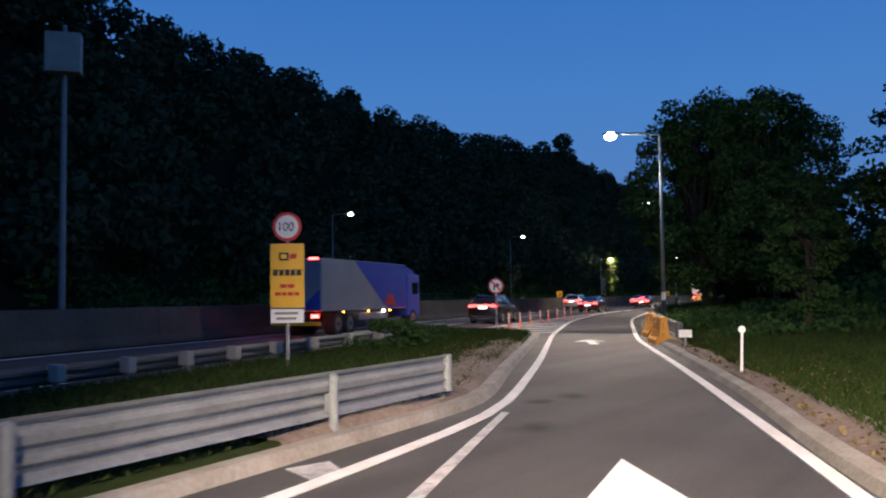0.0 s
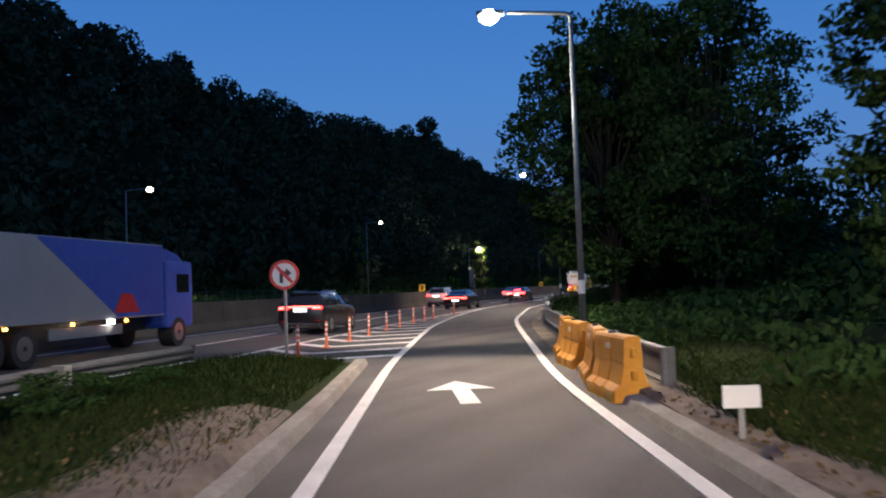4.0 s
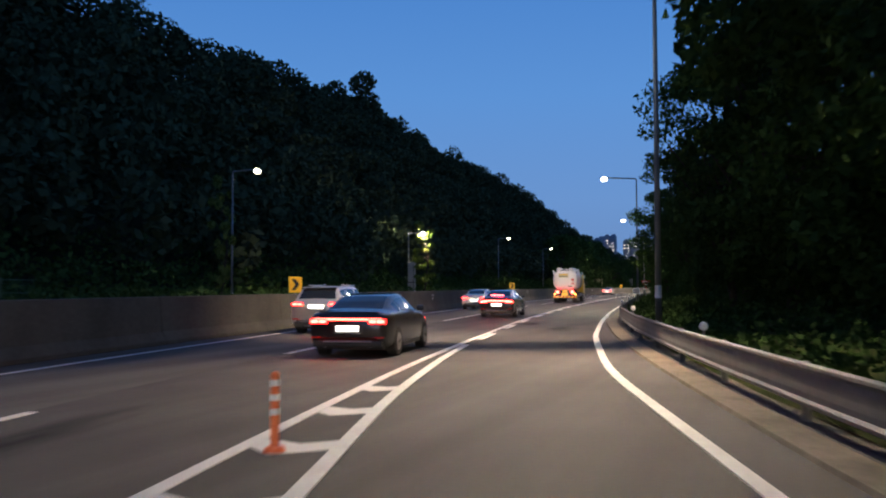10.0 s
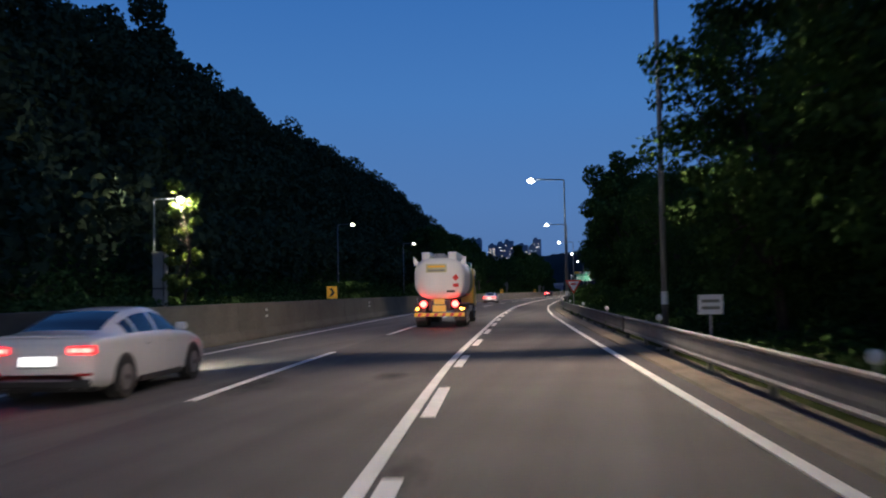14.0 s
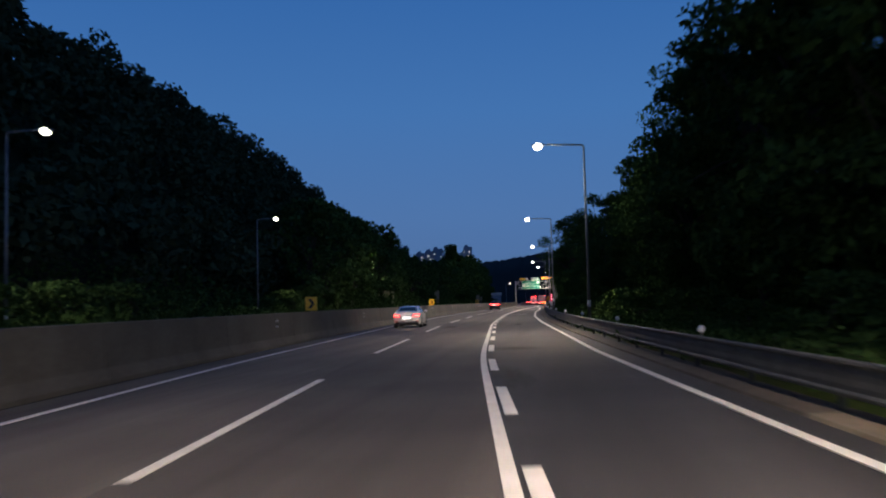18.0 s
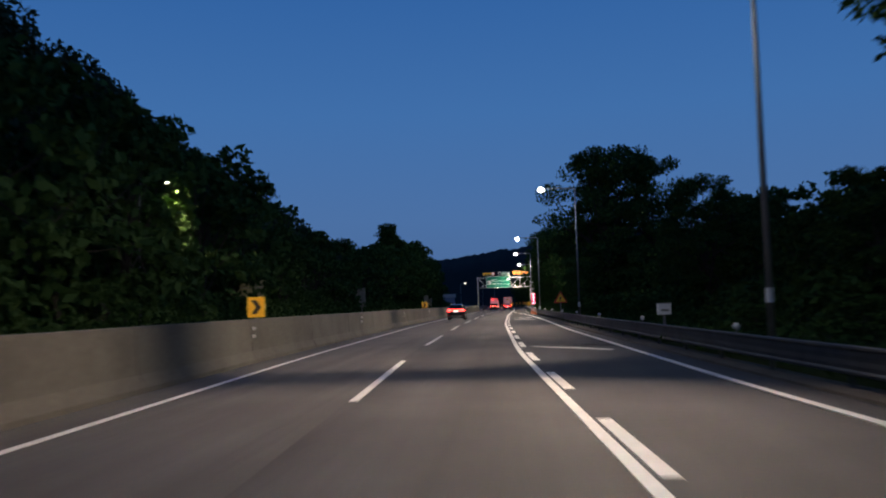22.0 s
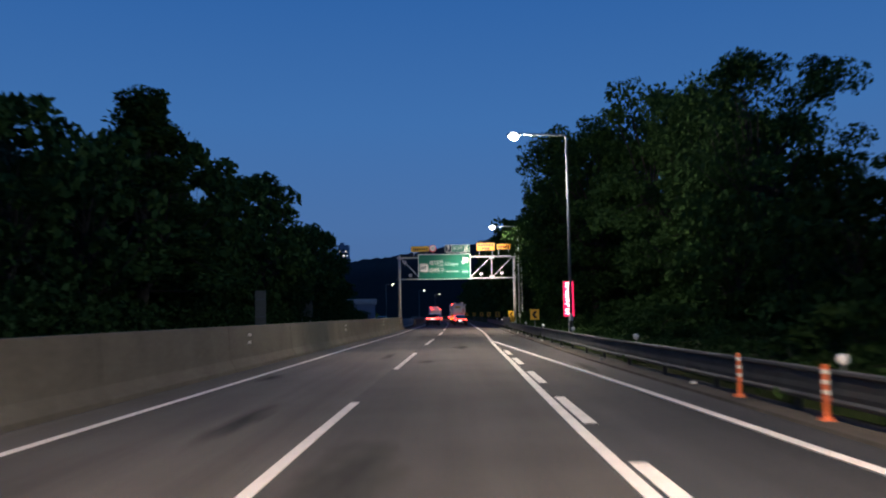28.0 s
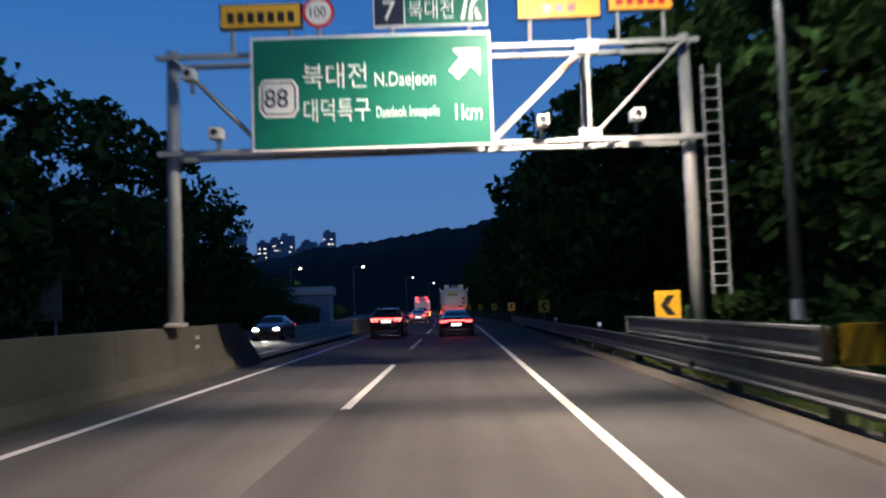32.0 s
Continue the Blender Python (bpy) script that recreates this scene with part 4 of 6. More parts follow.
t = thing("notice_plate", "small white notice plate on a thin post behind the guardrail", "sign", pose(-44.5, 151.6, 0.1, 0, 0, 10))
part("plate", box(0, 0, 0.98, 0.50, 0.02, 0.40, 0.008), white_sheet, t)
part("post", tube((0, 0.03, -0.2), (0, 0.03, 1.30), 0.03, 0.03, 10), steel, t)
for z in (1.22, 1.08):
    part("text_bar", box(0, -0.013, z, 0.36, 0.006, 0.06), grey_back, t)
for x, y, w, h, z, turn in ((-56.6, 305.0, 0.5, 0.42, 0.9, 3),):
    t = thing("utility_box", "white metal utility box on a post behind the guardrail", "utility box", pose(x, y, 0.1, 0, 0, turn))
    part("case", box(0, 0, z, w, 0.3, h, 0.02), white_sheet, t)
    part("lid", box(0, 0, z + h, w + 0.06, 0.36, 0.03, 0.008), steel, t)
    part("text_bar", box(0, -0.153, z + h * 0.3, w * 0.6, 0.006, 0.08), grey_back, t)
    part("post", tube((0, 0, -0.2), (0, 0, z), 0.05, 0.05, 10), steel, t)

t = thing("led_sign", "lit red and white vertical LED caution sign on a post", "LED sign", pose(-57.75, 426.2, 0.1, 0, 0, 2))
part("case", box(0, 0.06, 1.25, 0.60, 0.12, 1.92, 0.02), trim_black, t)
part("field", box(0, -0.008, 1.29, 0.54, 0.012, 1.84), led_pink, t, "glowing red field")
sign_post(t, 1.3)
for k, word in enumerate("추돌주의"):
    lettering(word, 0.43, Matrix.Translation((-0.21, -0.018, 2.74 - 0.455 * k)), led_text, t)

for x, y, w, h, z, turn, mat in ((-87.1, 351.0, 3.4, 2.8, 1.7, 0, pale_board), (-85.6, 400.7, 3.0, 2.9, 1.72, 4, grey_back), (-79.5, 451.0, 0.9, 2.9, 0.9, -4, grey_back), (-83.0, 495.0, 1.8, 2.2, 1.6, -4, grey_back)):
    t = thing("sign_board", "back of a large sign board facing the opposite carriageway", "road sign", pose(x, y, 0, 0, 0, turn), "opposite sign boards")
    part("board", box(0, 0, z, w, 0.06, h, 0.015), mat, t)
    for k in (-1, 1):
        part("post", tube((k * w * 0.3, 0.08, -0.1), (k * w * 0.3, 0.08, z + h * 0.9), 0.07, 0.07, 10), steel, t)
    for k in (0.25, 0.75):
        part("rail", box(0, -0.05, z + h * k, w * 0.94, 0.04, 0.06), steel, t)

# tall mast with an equipment box beyond the main lanes
t = thing("camera_mast", "tall grey mast with a pale equipment box near its top", "mast", pose(-55.4, 59.9, 0, 0, 0, 50))
part("mast", tube((0, 0, 0), (0, 0, 17.5), 0.22, 0.13, 14), pole_steel, t)
part("box", box(0, -0.3, 14.6, 1.9, 1.0, 2.3, 0.06), grey_back, t)
part("bracket", box(0, 0, 15.6, 0.5, 0.4, 0.3), steel, t)

# wire fence at the foot of the hill
fence = thing("fence", "green wire-mesh fence at the foot of the wooded hill", "fence")
for k, y in enumerate(np.arange(84, 122, 2.4)):
    x, yy, turn = beside(MERGE, y, -22.5)
    m = pose(x, yy, 0, 0, 0, turn)
    part("post", tube((0, 0, -0.1), (0, 0, 2.1), 0.035, 0.035, 8), fence_green, fence, at=m)
    bm = bmesh.new()
    for j in range(12):
        tube((0, 0.2 * j, 0.15), (0, 0.2 * j, 2.0), 0.008, 0.008, 4, bm)
    for z in (0.15, 0.75, 1.4, 2.0):
        tube((0, 0, z), (0, 2.4, z), 0.012, 0.012, 4, bm)
    part("mesh_panel", bm, fence_green, fence, at=m)

# ---- sign gantry ----
GY = 472.0
g = thing("sign_gantry", "white steel truss gantry carrying the motorway exit signs", "sign gantry", pose(0, GY, 0))


def bar(a, b, r=0.07, name="brace", bm=None):
    return part(name, tube(a, b, r, r, 10), gantry_steel, g)


LX, RX, ZB, ZT = -69.2, -56.9, 5.42, 7.72
for x, foot, wide in ((LX, 1.365, 0.36), (RX, 0.0, 0.7)):
    part("column", tube((x, 0.35, foot), (x, 0.35, ZT + 0.25), 0.17, 0.14, 18), gantry_steel, g, smooth=True)
    part("base_plate", box(x, 0.35, foot, wide, 0.7, 0.10, 0.03), concrete, g)
for z in (ZB, ZT):
    for y in (-0.05, 0.75):
        part("chord", box((LX + RX) / 2, y, z - 0.08, RX - LX + 0.5, 0.13, 0.13, 0.02), gantry_steel, g)
xs = [LX + 0.1, -66.9, -64.2, -61.7, -59.3, RX - 0.1]
for y in (-0.05, 0.75):
    for i, (a, b) in enumerate(zip(xs, xs[1:])):
        bar((a, y, ZT if i < 1 else ZB), (b, y, ZB if i < 1 else ZT), 0.052)
    for x in xs[1:-1]:
        bar((x, y, ZB), (x, y, ZT), 0.06, "upright")
for x in xs:
    for z in (ZB, ZT):
        bar((x, -0.05, z), (x, 0.75, z), 0.045, "crosspiece")
part("gusset", box(-59.3, -0.06, ZT - 0.28, 0.55, 0.18, 0.34, 0.02), gantry_steel, g)
part("gusset", box(-59.3, -0.06, ZB - 0.08, 0.55, 0.18, 0.34, 0.02), gantry_steel, g)
for k in range(19):
    bar((-56.50, 0.35, 1.9 + 0.28 * k), (-56.10, 0.35, 1.9 + 0.28 * k), 0.02, "ladder_rung")
for x in (-56.50, -56.10):
    bar((x, 0.35, 1.7), (x, 0.35, 7.2), 0.03, "ladder_rail")
for x, z in ((-60.45, ZB + 0.28), (-58.25, ZB + 0.35), (-68.0, ZB + 0.25), (-68.6, ZT - 0.65)):
    c = part("camera", box(x, -0.30, z, 0.30, 0.45, 0.26, 0.03), white_sheet, g, "white enforcement camera")
    part("lens", disc(x, -0.535, z + 0.13, 0.08, 0.02), black_sheet, c)
    part("bracket", box(x, -0.1, z - 0.25, 0.08, 0.1, 0.27), steel, c)

main = thing("exit_sign", "large green exit sign with white Korean and English lettering", "road sign", pose(-64.37, GY - 0.28, 5.32, 0, 0, 1.0))
W, H = 5.62, 2.72
part("backing", box(0, 0.04, 0, W, 0.06, H, 0.02), grey_back, main)
part("border", box(0, 0, 0.01, W - 0.02, 0.014, H - 0.02), white_sheet, main, "white border")
part("field", box(0, -0.010, 0.075, W - 0.15, 0.014, H - 0.15), green_sheet, main, "green field")
part("shield", plate([(-2.62, 0.98), (-2.50, 0.80), (-1.82, 0.80), (-1.70, 0.98), (-1.70, 1.52), (-1.82, 1.70), (-2.50, 1.70), (-2.62, 1.52)], -0.026, 0.01), white_sheet, main)
part("shield_line", plate([(-2.56, 1.0), (-2.47, 0.87), (-1.85, 0.87), (-1.76, 1.0), (-1.76, 1.50), (-1.85, 1.63), (-2.47, 1.63), (-2.56, 1.50)], -0.030, 0.006), blue_sheet, main)
part("shield_face", plate([(-2.52, 1.0), (-2.45, 0.90), (-1.87, 0.90), (-1.80, 1.0), (-1.80, 1.50), (-1.87, 1.60), (-2.45, 1.60), (-2.52, 1.50)], -0.034, 0.006), white_sheet, main)
lettering("88", 0.62, Matrix.Translation((-2.50, -0.038, 1.04)), blue_sheet, main, wide=0.92)
lettering("북대전", 0.66, Matrix.Translation((-1.62, -0.024, 1.50)), white_sheet, main, wide=0.86)
lettering("N.Daejeon", 0.46, Matrix.Translation((0.05, -0.024, 1.48)), white_sheet, main, wide=0.72)
lettering("대덕특구", 0.60, Matrix.Translation((-1.62, -0.024, 0.72)), white_sheet, main, wide=0.72)
lettering("Daedeok Innopolis", 0.36, Matrix.Translation((0.08, -0.024, 0.74)), white_sheet, main, wide=0.54)
lettering("1km", 0.52, Matrix.Translation((1.84, -0.024, 0.63)), white_sheet, main, wide=0.80)
part("arrow", plate([(2.54, 2.30), (1.90, 2.30), (2.08, 2.10), (1.80, 1.80), (2.02, 1.58), (2.32, 1.88), (2.54, 1.68)], -0.026, 0.008), white_sheet, main)

s = thing("exit_number_sign", "small dark and green exit number board above the gantry", "road sign", pose(-62.95, GY - 0.2, 8.20, 0, 0, 1.0))
part("backing", box(0, 0.03, 0, 2.70, 0.05, 0.80, 0.015), white_sheet, s, "white border")
part("number_field", box(-0.97, -0.004, 0.05, 0.68, 0.014, 0.70), blue_sheet, s)
part("field", box(0.36, -0.004, 0.05, 1.90, 0.014, 0.70), green_sheet, s)
lettering("7", 0.66, Matrix.Translation((-1.14, -0.016, 0.18)), white_sheet, s)
lettering("북대전", 0.50, Matrix.Translation((-0.54, -0.016, 0.22)), white_sheet, s, wide=0.82)
part("ramp_icon", plate([(0.70, 0.14), (0.80, 0.14), (0.90, 0.66), (0.82, 0.66)], -0.018, 0.006), white_sheet, s)
part("ramp_icon", plate([(0.88, 0.14), (1.00, 0.14), (0.98, 0.36), (1.14, 0.66), (1.00, 0.66), (0.94, 0.50)], -0.018, 0.006), white_sheet, s)
part("ramp_icon", plate([(1.08, 0.14), (1.20, 0.14), (1.08, 0.44), (1.03, 0.34)], -0.018, 0.006), white_sheet, s)
for x in (-0.9, 0.9):
    part("support", tube((x, 0.08, -0.45), (x, 0.08, 0.5), 0.05, 0.05, 10), steel, s)


def amber_board(x, w, h, z, rows, mat, lbl):
    b = thing("message_board", lbl, "message board", pose(x, GY - 0.15, z, 0, 0, 1.0))
    part("case", box(0, 0.09, 0, w, 0.16, h, 0.02), trim_black, b)
    part("screen", box(0, 0.0, 0.04, w - 0.08, 0.014, h - 0.08), mat, b)
    for r, count in enumerate(rows):
        cell = (w - 0.3) / max(rows)
        for k in range(count):
            part("text_bar", box((k - (count - 1) / 2) * cell, -0.010, h - 0.08 - (r + 1) * (h - 0.16) / len(rows) + 0.06, cell * 0.66, 0.008, (h - 0.2) / len(rows) * 0.62), red_sheet if mat is vms_amber else black_sheet, b)
    for k in (-0.35, 0.35):
        part("support", tube((w * k, 0.1, -0.62), (w * k, 0.1, 0.2), 0.05, 0.05, 10), steel, b)
    return b


amber_board(-66.95, 1.95, 0.62, 8.30, (7,), yellow_sheet, "narrow amber warning board above the gantry")
amber_board(-59.92, 2.0, 0.88, 8.30, (6, 3), vms_amber, "lit amber message board above the gantry")
amber_board(-58.0, 1.55, 0.62, 8.42, (5,), vms_amber, "dim amber message board above the gantry")
t = thing("speed_sign", "round red-rimmed speed limit sign on top of the gantry", "road sign", pose(-65.58, GY - 0.2, 8.63, 0, 0, 1.0))
ring_sign(t, 0, 0.38)
lettering("100", 0.33, Matrix.Translation((-0.26, -0.018, -0.11)), black_sheet, t, wide=0.9)
part("support", tube((0, 0.06, -0.9), (0, 0.06, 0.2), 0.05, 0.05, 10), steel, t)

# ---- hillside and distance ----
CREST_Y = [-90, 60, 85, 118, 160, 200, 243, 282, 312, 340, 372, 395, 420, 460, 500, 540, 780]
CREST_Z = [30, 31, 30, 30, 29.5, 31, 35, 33, 31.5, 31, 30, 26, 22, 18, 13, 6, 3]


def hill_z(y, o):
    """Ground height left of the road at o metres from the merge line (o is negative)."""
    top = float(np.interp(y, CREST_Y, CREST_Z))
    d = -o - 26
    if d <= 0:
        return 0.0
    s = min(d / 32.0, 1.0)
    h = top * (s * s * (3 - 2 * s) * 0.45 + s * 0.55)
    if d > 32:
        h = max(top - (d - 32) * 0.10, 3.0)
    return h + 1.2 * noise.noise(Vector((y * 0.05, o * 0.08, 7.7))) * min(d / 8, 1)


bm = bmesh.new()
prev = None
offs = [-21.5, -24, -26, -30, -34, -38, -42, -46, -50, -54, -58, -64, -75, -100, -160, -300]
for y in np.arange(-85, 776, 6.0):
    x0 = at_y(MERGE, y)
    row = [bm.verts.new((x0 + o, y, hill_z(y, o) - 0.02)) for o in offs]
    if prev:
        for i in range(len(offs) - 1):
            bm.faces.new((prev[i], prev[i + 1], row[i + 1], row[i]))
    prev = row
structure("hillside", bm, forest_floor, "steep dark wooded hillside beside the motorway", "hill", True)


def cards(centres, radii, count, size, rng, hollow=0.55):
    """Leaf clumps as small bent quads scattered through ellipsoids: vertices and faces."""
    n = len(centres)
    c = np.repeat(np.asarray(centres, float), count, axis=0)
    r = np.repeat(np.asarray(radii, float), count, axis=0)
    d = rng.normal(size=(n * count, 3))
    d /= np.linalg.norm(d, axis=1)[:, None]
    u = rng.uniform(hollow ** 3, 1, (n * count, 1)) ** (1 / 3)
    p = c + d * r * u
    a, b = rng.normal(size=(2, n * count, 3))
    a /= np.linalg.norm(a, axis=1)[:, None]
    b -= a * (a * b).sum(1)[:, None]
    b /= np.linalg.norm(b, axis=1)[:, None]
    s = size * rng.uniform(0.6, 1.35, (n * count, 1))
    nrm = np.cross(a, b)
    v = np.stack((p - a * s, p - b * s * 0.55 + nrm * s * 0.25, p + a * s, p + b * s * 0.55 + nrm * s * 0.25), 1).reshape(-1, 3)
    return v


def card_mesh(v, mat):
    me = bpy.data.meshes.new("leaves")
    n = len(v) // 4
    me.vertices.add(len(v))
    me.vertices.foreach_set("co", v.astype(np.float32).ravel())
    me.loops.add(4 * n)
    me.loops.foreach_set("vertex_index", np.arange(4 * n, dtype=np.int32))
    me.polygons.add(n)
    me.polygons.foreach_set("loop_start", np.arange(0, 4 * n, 4, dtype=np.int32))
    me.update(calc_edges=True)
    me.materials.append(mat)
    return me


rng = np.random.default_rng(11)
centres, radii = [], []
for y in np.arange(-60, 560, 4.6):
    for o in np.arange(-29, -72, -4.8):
        if rng.uniform() < 0.10:
            continue
        yy, oo = y + rng.uniform(-2, 2), o + rng.uniform(-2, 2)
        h = rng.uniform(6.5, 9.5)
        z = hill_z(yy, oo)
        r = rng.uniform(2.2, 3.4)
        centres.append((at_y(MERGE, yy) + oo, yy, z + h - 3.2))
        radii.append((r, r, rng.uniform(2.6, 3.8)))
for _ in range(9):
    centres.append((-118.2 + rng.uniform(-4.5, 4.5), 248.6 + rng.uniform(-5, 5), 42.5 + rng.uniform(-4, 3.5)))
    radii.append((2.6, 2.6, 2.2))
woods = part("hill_woods", card_mesh(cards(centres, radii, 300, 0.46, rng), leaf_hill), None)
tagged(woods, "dense dark broadleaf woods covering the hillside", "woods", kind="stuff")

# ---- roadside trees ----


def limb_points(rng, a, b, wander, n=5):
    a, b = np.array(a, float), np.array(b, float)
    return [tuple(a + (b - a) * k / n + (rng.normal(size=3) * wander if 0 < k < n else 0)) for k in range(n + 1)]


def tree_template(seed, height, spread, leaf=0.145, clumps=88, per=190, airy=0.85, mat=None, conical=False):
    """A trunk, limbs and a crown made of many small leaves; returns three meshes."""
    rng = np.random.default_rng(seed)
    trunk, limbs = bmesh.new(), bmesh.new()
    top = height * 0.62
    pts = limb_points(rng, (0, 0, -0.4), (rng.uniform(-0.6, 0.6), rng.uniform(-0.6, 0.6), top), 0.14, 6)
    r0 = 0.017 * height
    for i, (a, b) in enumerate(zip(pts, pts[1:])):
        tube(a, b, r0 * (1 - i * 0.13), r0 * (1 - (i + 1) * 0.13), 9, trunk)
    centres, radii = [], []
    for k in range(clumps):
        if conical:
            s = rng.uniform(0, 1)
            z = height * (0.18 + 0.80 * s)
            rr = spread * (1.02 - s) * rng.uniform(0.5, 1)
        else:
            s = rng.uniform(-1, 1)
            z = height * 0.56 + s * height * 0.41
            rr = spread * math.sqrt(max(0.06, 1 - (s * 0.9) ** 2)) * rng.uniform(0.3, 1.05) * (1.0 if s > -0.5 else 0.8)
        a = rng.uniform(0, 2 * math.pi)
        c = (rr * math.cos(a), rr * math.sin(a), z)
        centres.append(c)
        q = spread * rng.uniform(0.17, 0.34) * airy
        radii.append((q, q, q * rng.uniform(0.45, 0.8)))
        if k % 2 == 0:
            start = pts[min(5, 2 + int(4 * rng.uniform(0, 1)))]
            lp = limb_points(rng, start, c, 0.12, 3)
            for i, (p, q2) in enumerate(zip(lp, lp[1:])):
                tube(p, q2, r0 * 0.34 * (1 - i * 0.27), r0 * 0.34 * (1 - (i + 1) * 0.27), 5, limbs)
    v = cards(centres, radii, per, leaf, rng, 0.15)
    return mesh_of(trunk, bark), mesh_of(limbs, bark), card_mesh(v, mat or leaf_tree)


TEMPLATES = [tree_template(1, 14, 4.6), tree_template(2, 16, 5.2, clumps=100), tree_template(3, 12, 4.0, clumps=74), tree_template(4, 15, 4.4, clumps=92, airy=0.9), tree_template(5, 13, 2.1, clumps=66, per=110, airy=1.4), tree_template(6, 17, 3.6, clumps=84, conical=True, airy=0.9)]
TEMPLATES += [tree_template(1, 14, 4.6, leaf=0.36, clumps=54, per=46, airy=1.0), tree_template(2, 16, 5.2, leaf=0.38, clumps=60, per=48, airy=1.0), tree_template(3, 12, 4.0, leaf=0.32, clumps=48, per=46, airy=1.0), tree_template(4, 15, 4.4, leaf=0.36, clumps=56, per=46, airy=1.05)]
HEIGHTS = [14, 16, 12, 15, 13, 17, 14, 16, 12, 15]
FAR = 6


def tree(kind, x, y, height, turn, label, group="roadside trees", name="tree", wide=1.0):
    k = height / HEIGHTS[kind]
    t = thing(name, label, "tree", pose(x, y, -0.05, 0, 0, turn) @ Matrix.Diagonal((k * wide, k * wide, k, 1)), group)
    for n, me in zip(("trunk", "branchwork", "crown"), TEMPLATES[kind]):
        ob = new(n, me)
        ob.parent = t
    return t


rng = np.random.default_rng(23)
DARK = "dark leafy roadside tree with an uneven crown behind the guardrail"
ROW = [(80, 96, 15, 6.0), (96, 109, 14.5, 5.0), (109, 126, 14, 6.6), (126, 135, 11.2, 5.2), (156, 190, 8, 7.5), (190, 214, 10, 8.5), (216, 221, 12, 8.5), (221, 248, 14.6, 7.0), (248, 306, 12.5, 7.5), (424, 446, 16.5, 9.5), (448, 590, 17, 6.0), (590, 690, 13, 8.0)]
for y0, y1, h, o in ROW:
    y = y0
    while y < y1:
        x, yy, _ = beside(RAIL_R, y, o + rng.uniform(-0.8, 1.5))
        tree(int(rng.integers(0, 4)) + (FAR if y > 474 else 0), x, yy, h * rng.uniform(0.86, 1.08) * (0.55 if 294 < y < 310 else 1.0), rng.uniform(0, 360), DARK)
        y += rng.uniform(4.8, 7.2)
for y0, y1, h, o, gap in ((106, 135, 12, 13, 9), (150, 214, 8, 13, 8), (214, 300, 12, 13, 9), (305, 362, 6.5, 9, 4.5), (378, 426, 7.5, 8, 4.5), (305, 430, 9, 16, 7), (430, 600, 15, 13, 9)):
    y = y0
    while y < y1:
        x, yy, _ = beside(RAIL_R, y, o + rng.uniform(-1, 2))
        tree(int(rng.integers(0, 4)) + FAR, x, yy, h * rng.uniform(0.8, 1.1), rng.uniform(0, 360), "dark tree in the thicket behind the roadside row", "thicket trees")
        y += rng.uniform(gap * 0.8, gap * 1.3)
tree(4, -16.0, 60.8, 7.3, 40, "slender sparse tree standing alone on the verge")
tree(4, -12.7, 59.0, 8.1, 150, "slender sparse tree standing alone on the verge")
for k, x, y, h in ((1, -40.6, 151, 11.6), (2, -37.2, 151, 12), (3, -36.5, 146, 13), (0, -42.6, 155, 9), (3, -38.6, 156, 12.2), (1, -52.5, 357, 17.5), (3, -50.5, 363, 18), (0, -48, 359, 16), (3, -26.5, 84, 14), (7, -47, 331, 8.5), (6, -42, 334, 9.5), (9, -37, 333, 9)):
    tree(k, x, y, h, y * 31, DARK)
tree(1, -28.2, 91.5, 15, 60, DARK)
tree(2, -6.5, 74, 5, 10, DARK)
tree(0, -1.0, 80, 6, 100, DARK)
FAR_SIDE = ((300, 15, 1), (308, 15.5, 3), (316, 15.5, 0), (323, 15, 1), (330, 15, 1), (338, 15, 0), (346, 14.5, 3), (354, 13.5, 1), (363, 11, 0), (372, 10.5, 2), (381, 12, 0), (388, 11.5, 3), (396, 9, 2), (404, 10.5, 2), (412, 11.5, 0), (422, 13, 1), (432, 14, 3), (441.5, 18.3, 5), (447, 16.5, 1), (454, 15, 0), (462, 15.5, 3), (471, 17, 1), (479, 15.5, 3), (486, 13, 0), (494, 14.5, 2), (503, 15, 1), (512, 15, 3), (521, 15, 0), (530, 13, 2), (540, 9, 2), (551, 5, 2), (565, 5, 0))
for y, h, k in FAR_SIDE:
    x, yy, _ = beside(MERGE, y, -24.2 + rng.uniform(-0.6, 0.6))
    tree(k if k == 5 else k + FAR, x, yy, h, rng.uniform(0, 360), "dark tree beyond the opposite carriageway", "far-side trees", wide=1.8 if k == 5 else 1.0)
    if y > 380:
        tree(int(rng.integers(0, 4)) + FAR, x - 6, yy + 3, h * 0.8, rng.uniform(0, 360), "dark tree beyond the opposite carriageway", "far-side trees")
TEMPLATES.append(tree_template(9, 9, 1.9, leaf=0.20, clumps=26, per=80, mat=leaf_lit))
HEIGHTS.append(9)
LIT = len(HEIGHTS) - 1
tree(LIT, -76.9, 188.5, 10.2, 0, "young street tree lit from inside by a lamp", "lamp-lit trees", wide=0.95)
t = thing("concrete_column", "pale concrete column with a strapped cable, overgrown by leaves", "column", pose(-78.6, 188.2, 0, 0, 0, 12))
part("shaft", box(0, 0, -0.2, 0.86, 0.70, 4.9, 0.04), concrete, t)
part("cap", box(0, 0, 4.7, 0.98, 0.82, 0.16, 0.03), concrete, t)
part("strap", box(0, -0.36, 2.2, 0.90, 0.03, 0.10, 0.008), trim_black, t)
part("cable", tube((0.34, -0.37, 0), (0.34, -0.37, 4.6), 0.03, 0.03, 8), trim_black, t)
for kind, x, y, h in ((1, -40.3, 166.5, 13.0), (3, -51.2, 320.7, 8.8), (2, -48.0, 323.5, 8.2)):
    tree(kind, x, y, h, y * 31, "dense dark leafy tree behind the guardrail")
